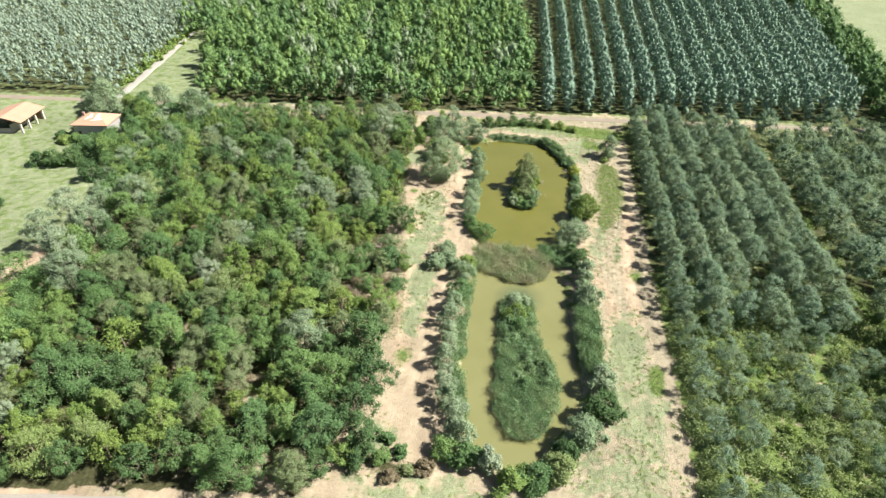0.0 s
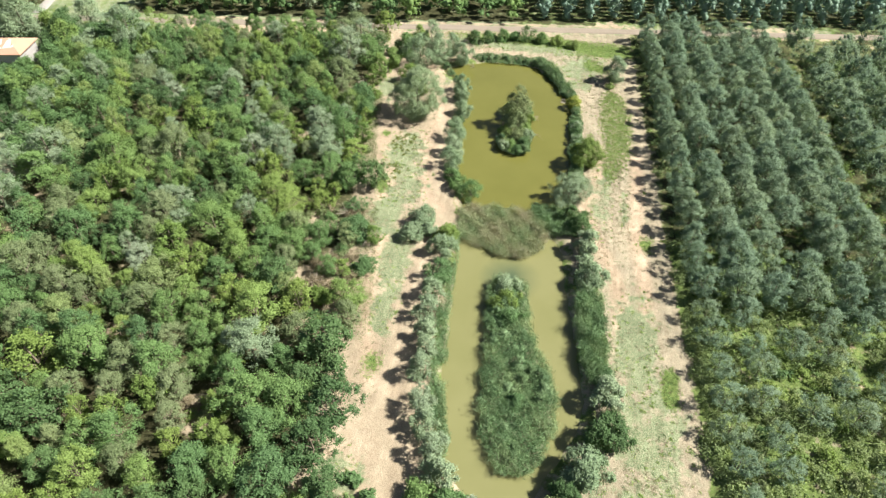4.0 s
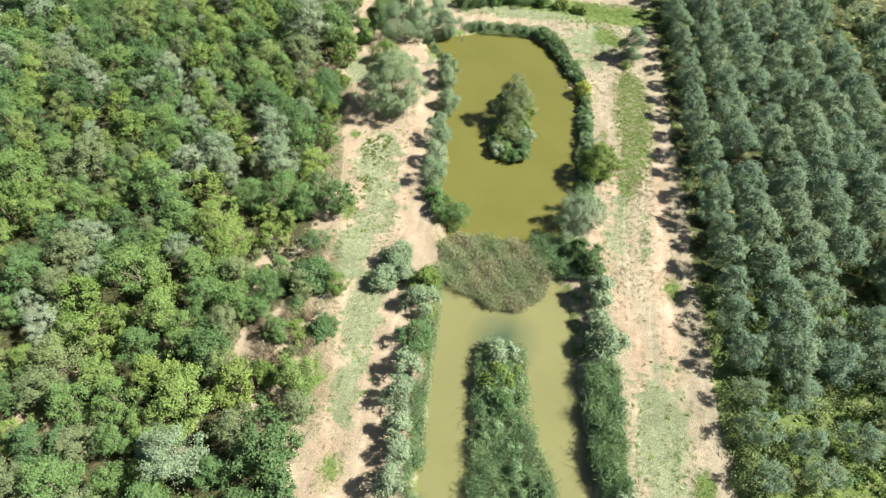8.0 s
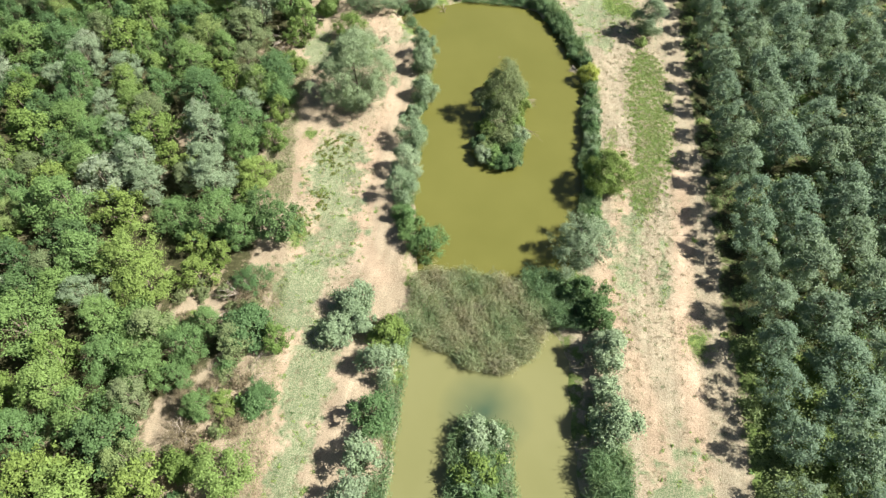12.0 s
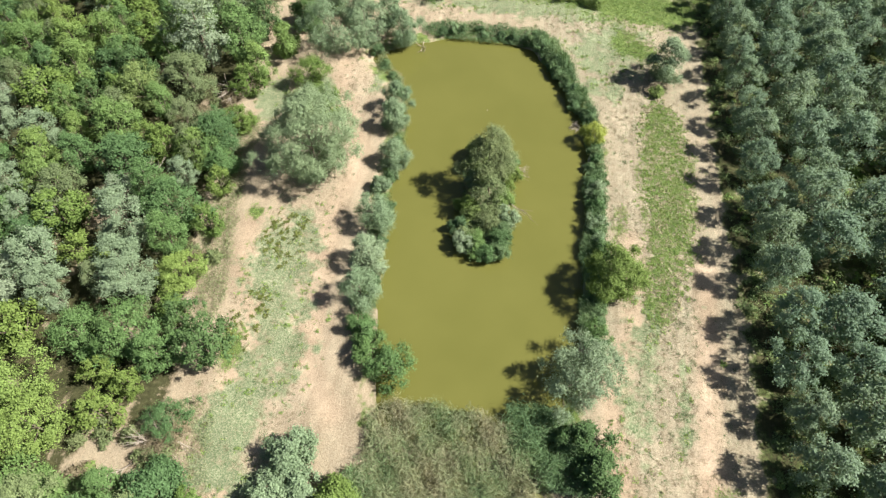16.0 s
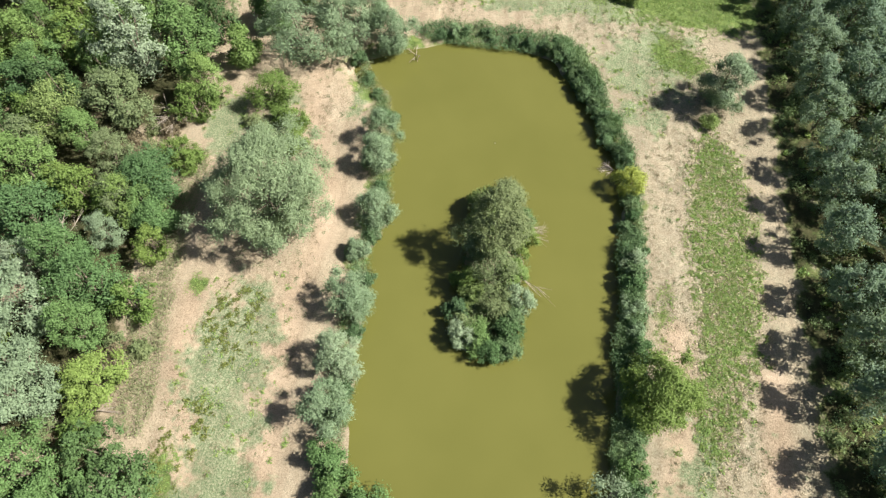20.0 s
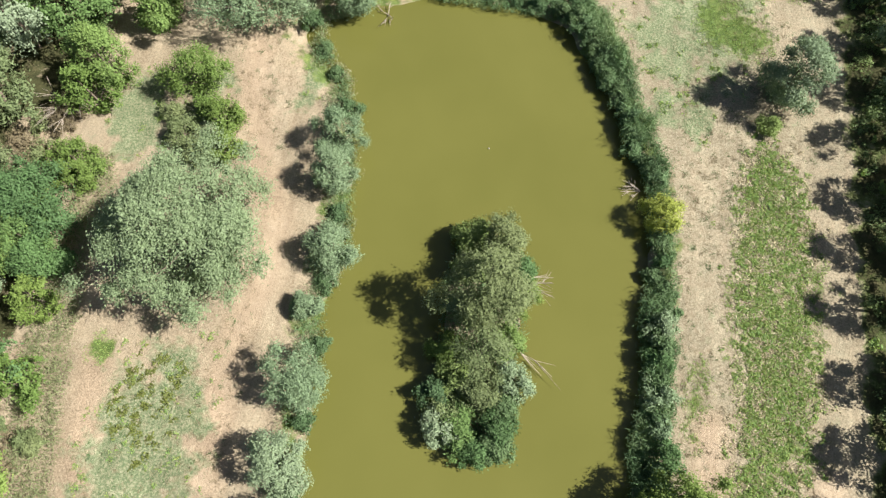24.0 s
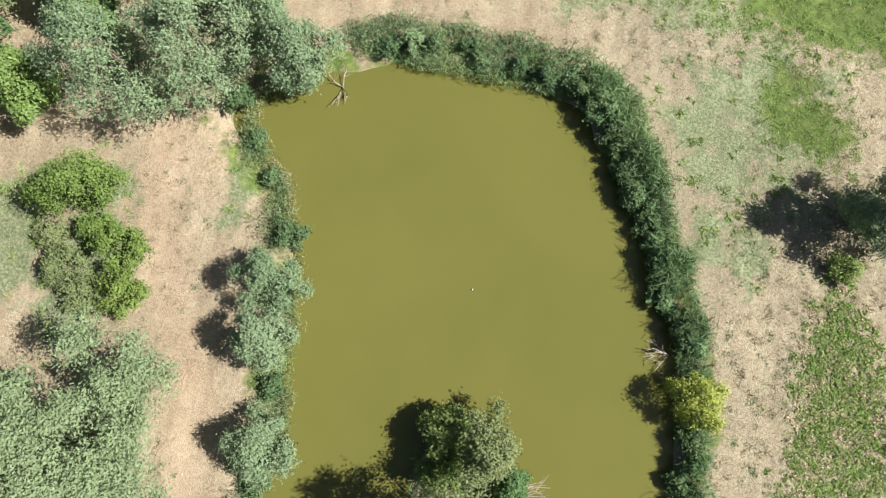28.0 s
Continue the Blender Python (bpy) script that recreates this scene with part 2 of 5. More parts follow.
def ground_material():
    """Dry clay with straw and stones; 'cover' on the mesh says where pale turf, lush grass and fallen leaves with
    painted-in tree shade lie.
    """
    mat, nodes, links, shader = material("ground")
    cover = nodes.new("ShaderNodeVertexColor")
    cover.layer_name = "cover"
    parts = nodes.new("ShaderNodeSeparateColor")
    links.new(cover.outputs["Color"], parts.inputs[0])
    fine = noise_node(nodes, links, 5.0, 6.0, 0.7).outputs["Fac"]
    clump = noise_node(nodes, links, 1.3, 5.0, 0.65).outputs["Fac"]
    broad = noise_node(nodes, links, 0.13, 3.0).outputs["Fac"]
    clay = ramp(nodes, [(0.30, (0.195, 0.146, 0.102)), (0.48, (0.368, 0.284, 0.200)), (0.70, (0.474, 0.388, 0.292))])
    links.new(arithmetic(nodes, links, "ADD", arithmetic(nodes, links, "MULTIPLY", fine, 0.55), arithmetic(nodes, links, "MULTIPLY", broad, 0.45)), clay.inputs["Fac"])
    lie = nodes.new("ShaderNodeMapping")
    lie.inputs["Scale"].default_value = (0.9, 0.07, 1.0)
    links.new(nodes.new("ShaderNodeTexCoord").outputs["Object"], lie.inputs["Vector"])
    ruts = nodes.new("ShaderNodeTexNoise")
    ruts.inputs["Scale"].default_value, ruts.inputs["Detail"].default_value = 1.0, 4.0
    links.new(lie.outputs["Vector"], ruts.inputs["Vector"])
    worn = ramp(nodes, [(0.35, (0.90, 0.88, 0.87)), (0.65, (1.08, 1.08, 1.08))])
    links.new(ruts.outputs["Fac"], worn.inputs["Fac"])
    straw = ramp(nodes, [(0.35, (0.190, 0.172, 0.116)), (0.65, (0.345, 0.312, 0.228))])
    links.new(fine, straw.inputs["Fac"])
    base = blend(nodes, links, arithmetic(nodes, links, "MULTIPLY", cover.outputs["Alpha"], arithmetic(nodes, links, "ADD", clump, 0.35), True), clay.outputs["Color"], straw.outputs["Color"])
    turf = ramp(nodes, [(0.36, (0.098, 0.140, 0.068)), (0.50, (0.176, 0.212, 0.120)), (0.62, (0.300, 0.296, 0.196))])
    links.new(fine, turf.inputs["Fac"])
    lush = ramp(nodes, [(0.3, (0.055, 0.090, 0.025)), (0.55, (0.120, 0.170, 0.050)), (0.75, (0.200, 0.230, 0.080))])
    links.new(clump, lush.inputs["Fac"])
    # Fallen leaves, coloured darker and greener to hold shade under the trees.
    shady_litter = ramp(nodes, [(0.3, (0.028, 0.032, 0.014)), (0.55, (0.060, 0.062, 0.028)), (0.75, (0.120, 0.105, 0.060))])
    links.new(clump, shady_litter.inputs["Fac"])
    wide = noise_node(nodes, links, 0.35, 4.0, 0.6).outputs["Fac"]
    patchy = arithmetic(nodes, links, "ADD", arithmetic(nodes, links, "MULTIPLY", clump, 0.5), arithmetic(nodes, links, "MULTIPLY", fine, 0.35))
    patchy = arithmetic(nodes, links, "ADD", patchy, arithmetic(nodes, links, "MULTIPLY", arithmetic(nodes, links, "SUBTRACT", wide, 0.5), 1.25))
    for channel, colour in ((0, turf), (1, lush), (2, shady_litter)):
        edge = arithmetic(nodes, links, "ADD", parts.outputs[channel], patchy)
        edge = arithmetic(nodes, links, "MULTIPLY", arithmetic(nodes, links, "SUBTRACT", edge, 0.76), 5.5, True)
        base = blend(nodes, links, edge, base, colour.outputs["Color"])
    clods = noise_node(nodes, links, 13.0, 4.0, 0.75).outputs["Fac"]
    speck = ramp(nodes, [(0.30, (0.58, 0.57, 0.54)), (0.44, (0.97, 0.97, 0.96)), (0.68, (1.13, 1.13, 1.12))])
    links.new(clods, speck.inputs["Fac"])
    base = blend(nodes, links, 1.0, base, speck.outputs["Color"], "MULTIPLY")
    base = blend(nodes, links, arithmetic(nodes, links, "MULTIPLY", cover.outputs["Alpha"], 2.9, True), base, worn.outputs["Color"], "MULTIPLY")
    patch = ramp(nodes, [(0.32, (0.80, 0.81, 0.80)), (0.5, (1.0, 1.0, 1.0)), (0.68, (1.10, 1.08, 1.08))])
    links.new(noise_node(nodes, links, 0.045, 5.0, 0.65).outputs["Fac"], patch.inputs["Fac"])
    base = blend(nodes, links, 1.0, base, patch.outputs["Color"], "MULTIPLY")
    dust = ramp(nodes, [(0.36, (0.90, 0.90, 0.90)), (0.52, (1.0, 1.0, 1.0)), (0.66, (1.16, 1.17, 1.18))])
    links.new(noise_node(nodes, links, 0.33, 6.0, 0.7).outputs["Fac"], dust.inputs["Fac"])
    base = blend(nodes, links, 1.0, base, dust.outputs["Color"], "MULTIPLY")
    links.new(base, shader.inputs["Base Color"])
    shader.inputs["Roughness"].default_value, shader.inputs["Specular IOR Level"].default_value = 0.95, 0.15
    bump(nodes, links, shader, arithmetic(nodes, links, "ADD", patchy, clods), 0.7, 0.14)
    return mat


ground_mat = ground_material()


# ---- mesh helpers ----
def mesh_of(name, verts, quads, mat, tone=None):
    """A mesh from arrays of corners and of four-sided faces."""
    verts, quads = np.asarray(verts, np.float32), np.asarray(quads, np.int32)
    me = bpy.data.meshes.new(name)
    me.vertices.add(len(verts))
    me.vertices.foreach_set("co", verts.ravel())
    me.loops.add(quads.size)
    me.loops.foreach_set("vertex_index", quads.ravel())
    me.polygons.add(len(quads))
    me.polygons.foreach_set("loop_start", np.arange(0, quads.size, 4, dtype=np.int32))
    if tone is not None:
        me.attributes.new("tone", "FLOAT", "POINT").data.foreach_set("value", np.asarray(tone, np.float32))
    me.update(calc_edges=True)
    me.materials.append(mat)
    return me


def part(name, data, parent, label=""):
    ob = new(name, data)
    ob.parent = parent
    return tagged(ob, label)


def limbs(nodes, sides=5):
    """One joined mesh of tapered limbs: each node is a place, a radius and the number of the node it grows from."""
    verts, quads = [], []
    for n, (place, radius, root) in enumerate(nodes):
        ahead = Vector(place) - Vector(nodes[root][0]) if n else Vector((0, 0, 1))
        turn = ahead.to_track_quat("Z", "Y")
        for k in range(sides):
            a = 2 * math.pi * k / sides
            verts.append(tuple(Vector(place) + turn @ Vector((math.cos(a) * radius, math.sin(a) * radius, 0))))
        if n:
            for k in range(sides):
                m = (k + 1) % sides
                quads.append((root * sides + k, root * sides + m, n * sides + m, n * sides + k))
    return np.array(verts), np.array(quads)


def unit(v):
    return v / np.maximum(np.linalg.norm(v, axis=-1, keepdims=True), 1e-6)


def leaf_quads(places, normals, along, size, slim, rng):
    """One pointed blade a place, lying across its normal."""
    n = len(places)
    normals = unit(normals)
    along = unit(along - normals * (along * normals).sum(1, keepdims=True))
    side = np.cross(normals, along)
    a = (size * rng.uniform(0.7, 1.35, n))[:, None]
    b = a * slim
    bend = normals * a * 0.18
    verts = np.stack([places - along * a, places + side * b + bend, places + along * a, places - side * b + bend], 1).reshape(-1, 3)
    return verts, np.arange(4 * n).reshape(-1, 4)


def crown_leaves(rng, shape, count, leaf, slim=0.5, lobes=14, tuft=0.35, upward=0.3, per=7, ragged=0.2, lobe=(0.18, 0.34), rough=0.5):
    """Leaves of a crown: lobes fill an uneven outline, sprays stand out from the lobes, leaves sit along the sprays.
    shape: height of the crown's foot and top, radius, and where the widest place lies (0 foot, 1 top)."""
    foot, top, radius, wide = shape
    radius *= 1.12
    lobes = int(lobes * 1.6)
    phase = rng.uniform(0, 6.283, 2)
    h = np.clip(rng.beta(1.3, 1.2, lobes), 0.06, 0.96)
    across = np.where(h < wide, h / wide, (1 - h) / (1 - wide)) ** 0.55 * radius
    turn = rng.uniform(0, 6.283, lobes)
    radii = radius * rng.uniform(*lobe, lobes)
    out = np.sqrt(rng.uniform(0.22, 1, lobes)) * np.maximum(across - radii * 0.6, 0.05) * (1 + 0.16 * np.sin(2 * turn + phase[0]) + 0.10 * np.sin(3 * turn + phase[1]))
    centres = np.column_stack([np.cos(turn) * out, np.sin(turn) * out, np.maximum(foot + h * (top - foot) - radii * 0.3, foot + radii * 0.4)])
    sprays = max(count // per, 1)
    of = rng.choice(lobes, sprays * 2, p=radii**2 / (radii**2).sum())
    outward = unit(centres[of] - (0, 0, foot + 0.35 * (top - foot)))
    way = unit(rng.normal(size=(sprays * 2, 3)) + outward * 0.7 + (0, 0, 0.35 + 0.5 * upward))
    reach = radii[of] * rng.normal(1.05, ragged, sprays * 2).clip(0.5, 1.7)
    tip = centres[of] + way * reach[:, None]
    deep = (np.linalg.norm(tip[:, None] - centres[None], axis=2) / radii[None]).min(1)
    keep = np.argsort(-(deep + rng.uniform(0, 0.5, len(deep))))[:sprays]
    tip, way, reach = tip[keep], way[keep], reach[keep]
    along_spray = np.tile(np.linspace(0.0, 0.85, per), len(tip))[:, None] * rng.uniform(0.7, 1.2, (len(tip) * per, 1))
    way = np.repeat(way, per, 0)
    places = np.repeat(tip, per, 0) - way * along_spray * np.repeat(np.minimum(reach, tuft * 2.6), per)[:, None] + rng.normal(0, 1, (len(tip) * per, 3)) * tuft * 0.3
    within = rng.choice(len(places), len(places) // 9, replace=False)
    places[within] = centres[rng.integers(0, lobes, len(within))] * rng.uniform(0.5, 0.95, (len(within), 1)) + rng.normal(0, 0.12 * radius, (len(within), 3)) + (0, 0, 0.1 * foot)
    places[:, 2] = np.maximum(places[:, 2], 0.08)
    swell = unit(places - (0, 0, foot + 0.4 * (top - foot)))
    normals = rng.normal(0, rough, places.shape) + way * 0.5 + swell * 0.25 + (0, 0, 0.35)
    along = rng.normal(0, 0.55, places.shape) + way * 0.8 + (0, 0, upward * 0.5)
    return (*leaf_quads(places, normals, along, leaf, slim, rng), centres, radii)


def limbs_to(centres, height, girth, rng, most=9):
    """A trunk and limbs that reach into the lobes of a crown."""
    lean = (rng.normal(0, 0.03), rng.normal(0, 0.03))
    levels = np.linspace(0, height * 0.8, 6)
    nodes = [((lean[0] * z, lean[1] * z, z - 0.25), girth * (1 - 0.75 * z / height), max(n - 1, 0)) for n, z in enumerate(levels)]
    for c in centres[:most]:
        root = int(np.clip(round(c[2] * 0.45 / (levels[1] + 1e-6)), 1, 3))
        a = np.array(nodes[root][0])
        nodes.append((a * 0.5 + c * 0.5 + rng.normal(0, 0.15, 3), girth * 0.3, root))
        nodes.append((c, girth * 0.1, len(nodes) - 1))
    return limbs(nodes)


def tree(name, seed, shape, mat, count, leaf, label, category="tree", girth=0.14, **kw):
    """A tree or bush, standing at the world's centre: trunk with limbs, and crown."""
    rng = np.random.default_rng(seed)
    verts, quads, centres, _ = crown_leaves(rng, shape, count, leaf, **kw)
    top = tagged(new(name), label, category)
    part("trunk", mesh_of("trunk", *limbs_to(centres, shape[1], girth, rng), bark), top)
    part("crown", mesh_of("crown", verts, quads, mat), top)
    return top


def stand(ob, x, y, size=1.0, turn=0.0, tall=1.0, z=None):
    """The pose of a tree that is planted at x, y."""
    z = ground_height(x, y) if z is None else z
    return Matrix.Translation((x, y, z)) @ Matrix.Rotation(turn, 4, "Z") @ Matrix.Diagonal((size, size, size * tall, 1))


def plant(models, spots, group, rng):
    """Copies of the models at rows of x, y, size and height ratio; the models themselves stand at the first spots."""
    for n, (x, y, size, tall) in enumerate(spots):
        model = models[n % len(models)]
        turn = rng.uniform(0, 6.283)
        pose_there = stand(model, x, y, size, turn, tall)
        if n < len(models):
            model.matrix_basis = pose_there
            tagged(model, group=group)
        else:
            model.scale, kept = (1, 1, 1), model.scale[:]
            copied = copy_thing(model, pose_there)
            model.scale = kept
            tagged(copied, group=group)


# ---- the lie of the land ----


def outline(stations):
    """A closed shore from stations of y, west and east, smoothed."""
    rows = np.array(stations)
    west, east = rows[:, [1, 0]], rows[::-1][:, [2, 0]]
    ring = np.concatenate([west, east])
    for _ in range(3):
        after = np.roll(ring, -1, 0)
        ring = np.stack([ring * 0.75 + after * 0.25, ring * 0.25 + after * 0.75], 1).reshape(-1, 2)
    a, b = ring[:, 0], ring[:, 1]
    return ring + np.column_stack([np.sin(b * 1.1) * 0.22 + np.sin(b * 2.7 + a) * 0.14, np.sin(a * 1.2) * 0.2])


FAR_POND = outline([(14.2, -11, -3.6), (12, -17.6, 1.8), (9, -23, 3.9), (6.4, -27.2, 5.9), (3, -23.4, 7.8), (-1, -19.9, 10), (-6, -18, 11.9), (-11, -16.8, 12.5),
                    (-20, -16.6, 12.5), (-25, -16.4, 12.7), (-32, -15.1, 12.4), (-38, -14.6, 13.3), (-44, -13.6, 12.6), (-50, -11.5, 11), (-56, -10.8, 11.5), (-59, -9, 9)])
NEAR_POND = outline([(-61, -8, 9), (-64, -10, 11.5), (-68, -10.2, 12.2), (-76, -9.2, 13), (-86, -8.3, 15), (-95, -7.5, 16.2), (-102, -7.3, 17.2), (-107, -7.2, 16),
                     (-112.6, -5.8, 13.2), (-117.4, -3.3, 10.6), (-121, 1, 8.8), (-122, 4, 6.5)])
ISLET = outline([(-13, -4.5, -1), (-16, -5.8, 0.6), (-21, -5.6, 1.2), (-26, -4.6, 1.8), (-31, -3.8, 1.6), (-32.8, -2.8, 0.4)])
LONG_ISLE = outline([(-77, -1, 4.6), (-80, -1.8, 5.8), (-88, -0.8, 6.6), (-94, 0, 8.8), (-99, 0.4, 11.4), (-105, 0.5, 12.2), (-110, 1, 11.4), (-114.5, 3.6, 9), (-115.8, 5, 7.5)])


def to_shore(ring, x, y):
    """Distances of places to a shore; negative inside."""
    p = np.stack([np.ravel(x), np.ravel(y)], 1)
    a, b = ring, np.roll(ring, -1, 0)
    near = np.full(len(p), 1e9)
    inside = np.zeros(len(p), bool)
    for (ax, ay), (bx, by) in zip(a, b):
        dx, dy = bx - ax, by - ay
        k = np.clip(((p[:, 0] - ax) * dx + (p[:, 1] - ay) * dy) / (dx * dx + dy * dy + 1e-9), 0, 1)
        near = np.minimum(near, np.hypot(p[:, 0] - ax - k * dx, p[:, 1] - ay - k * dy))
        inside ^= ((ay > p[:, 1]) != (by > p[:, 1])) & (p[:, 0] < dx * (p[:, 1] - ay) / (dy + 1e-12) + ax)
    return np.where(inside, -near, near).reshape(np.shape(x))


def heights(x, y):
    x, y = np.asarray(x, float), np.asarray(y, float)
    z = (0.10 * np.sin(x * 0.21 + 1) * np.cos(y * 0.17) + 0.05 * np.sin(x * 0.63 + y * 0.41)) * np.clip(np.minimum(58 + x, 44 - x) / 8, 0, 1) * np.clip(np.minimum(146 + y, 42 - y) / 8, 0, 1)
    for ring in (FAR_POND, NEAR_POND):
        d = to_shore(ring, x, y)
        bank = WATER + 0.75 * np.clip(d / 1.8, -1.2, 1)
        z = np.where(d < 1.8, np.minimum(z, bank), z)
    for ring in (ISLET, LONG_ISLE):
        d = to_shore(ring, x, y)
        z = np.where(d < 1.2, np.maximum(z, WATER + np.clip(-d, -1.2, 1.2) * 0.35), z)
    return z


def ground_height(x, y):
    return float(heights(np.array([x]), np.array([y]))[0])


# ---- ground ----
WOOD_EDGE = np.array([(-44, 14), (-41.5, 0), (-40.5, -13), (-38.4, -30), (-34.8, -43), (-31, -56), (-28.5, -67), (-25.5, -76), (-25, -88), (-21.5, -104), (-20.5, -121), (-23, -128)])


def wood_edge(y):
    return np.interp(y, WOOD_EDGE[::-1, 1], WOOD_EDGE[::-1, 0])


def west_edge(y):
    return np.interp(y, (-150, -100, -84, -56, -40, -30, 12), (-90, -112, -112, -118, -132, -143, -133))


def row_line(y):
    """Where the first row of poplars stands."""
    return 35.6 - 0.045 * (np.asarray(y) + 20)


def road_line(x):
    return 37.6 + 0.132 * np.asarray(x)


# Open places within the wood: x, y, radius
BARE = [(-33.5, -83.5, 6.2), (-34, -65, 4), (-40, -69, 3.4), (-63, -101, 3.2), (-65, -94.6, 2.8), (-46, -115, 3.2), (-33, -131, 4), (-31, -75, 4), (-47.5, -11.5, 3.4), (-57, -34, 2.5), (-38.2, -39.0, 2.6), (-44.2, -51.2, 2.2), (-41.6, -63.6, 2.6), (-30.7, -92.4, 4.4), (-36, -97, 2.6), (-61, -107.5, 2.8), (-51.3, -86.4, 1.5)]
# Turf: x, y, length across, length along, strength
TURF = [(-28, -38, 5, 9, 0.5), (-25, -50, 5, 8, 0.42), (-27, -61, 3.5, 7, 0.62), (-22, -74, 3, 9, 0.6), (-20.8, -87, 2.5, 8, 0.5), (-34, -8, 3, 8, 0.5),
        (26, -88, 4, 12, 0.55), (28, -106, 6, 12, 0.42), (24, -122, 9, 8, 0.38), (-8, -131, 14, 5, 0.4), (15, 14, 7, 8, 0.44), (-2, 26, 24, 5, 0.6), (20, -48, 3, 12, 0.3), (-20, -122, 5, 5, 0.4), (11.6, 9, 1.6, 2.6, 0.48), (12.6, 4, 1.8, 2.6, 0.5), (16.2, 3, 1.4, 2.6, 0.45), (15.6, 10, 2.2, 3, 0.42), (25, -50, 0.9, 7, 0.5), (21.4, -40, 1.2, 4, 0.62), (-40, -6.8, 2.4, 5, 0.7), (-33.4, -10, 2.6, 3, 0.6), (-23.4, 0.8, 1.2, 4, 0.6)]
LUSH = [(23.8, -15.5, 3.7, 11, 0.16), (24.8, -27, 1.5, 1.8, 0.66), (22.5, -1, 1.1, 2, 0.66), (17.3, -25, 0.9, 3.6, 0.45), (18.7, 14.6, 2.4, 2.2, 0.8), (-34.6, -30.3, 1.4, 1.2, 0.75), (-30.4, -51.3, 1.5, 3, 0.75), (17.5, 16.5, 2.4, 3.2, 0.62), (21, 14, 2, 2.4, 0.6), (29.4, -61, 1.8, 2.6, 0.6), (31.5, -96.5, 1.5, 4, 0.75),
        (-19.8, -100.5, 1.6, 2.6, 0.6), (22, 26, 14, 5, 0.7), (0, 29, 26, 3.2, 0.62), (22.6, -33, 1.8, 6, 0.4)]


def spots_of(rows, x, y):
    total = np.zeros(np.shape(x))
    for cx, cy, w, h, k in rows:
        r = np.hypot((x - cx) / w, (y - cy) / h)
        total = np.maximum(total, k * np.clip(1.5 - r, 0, 1))
    return total


# Worn wheel tracks: rows of places
TRACKS = [[(-31, 8), (-30.7, 4), (-29.3, -2.7), (-26.6, -9.4), (-22.7, -15.7), (-22.2, -21.8), (-23.6, -27), (-22.2, -39.6), (-20.5, -51.7), (-15.6, -57.5)],
          [(-34.8, -32), (-33, -40), (-28.8, -47), (-28.6, -59), (-25.6, -69), (-25, -78), (-23.4, -90), (-19, -104)],
          [(18.6, -26.9), (19, -40), (16.6, -52), (17.8, -59), (20.7, -66), (23, -73), (24, -90)], [(28.6, -30), (27.6, -56), (28.4, -80)]]


def to_tracks(x, y):
    near = np.full(np.shape(x), 1e9)
    for line in TRACKS:
        for (ax, ay), (bx, by) in zip(line[:-1], line[1:]):
            dx, dy = bx - ax, by - ay
            k = np.clip(((x - ax) * dx + (y - ay) * dy) / (dx * dx + dy * dy), 0, 1)
            near = np.minimum(near, np.hypot(x - ax - k * dx, y - ay - k * dy))
    return near


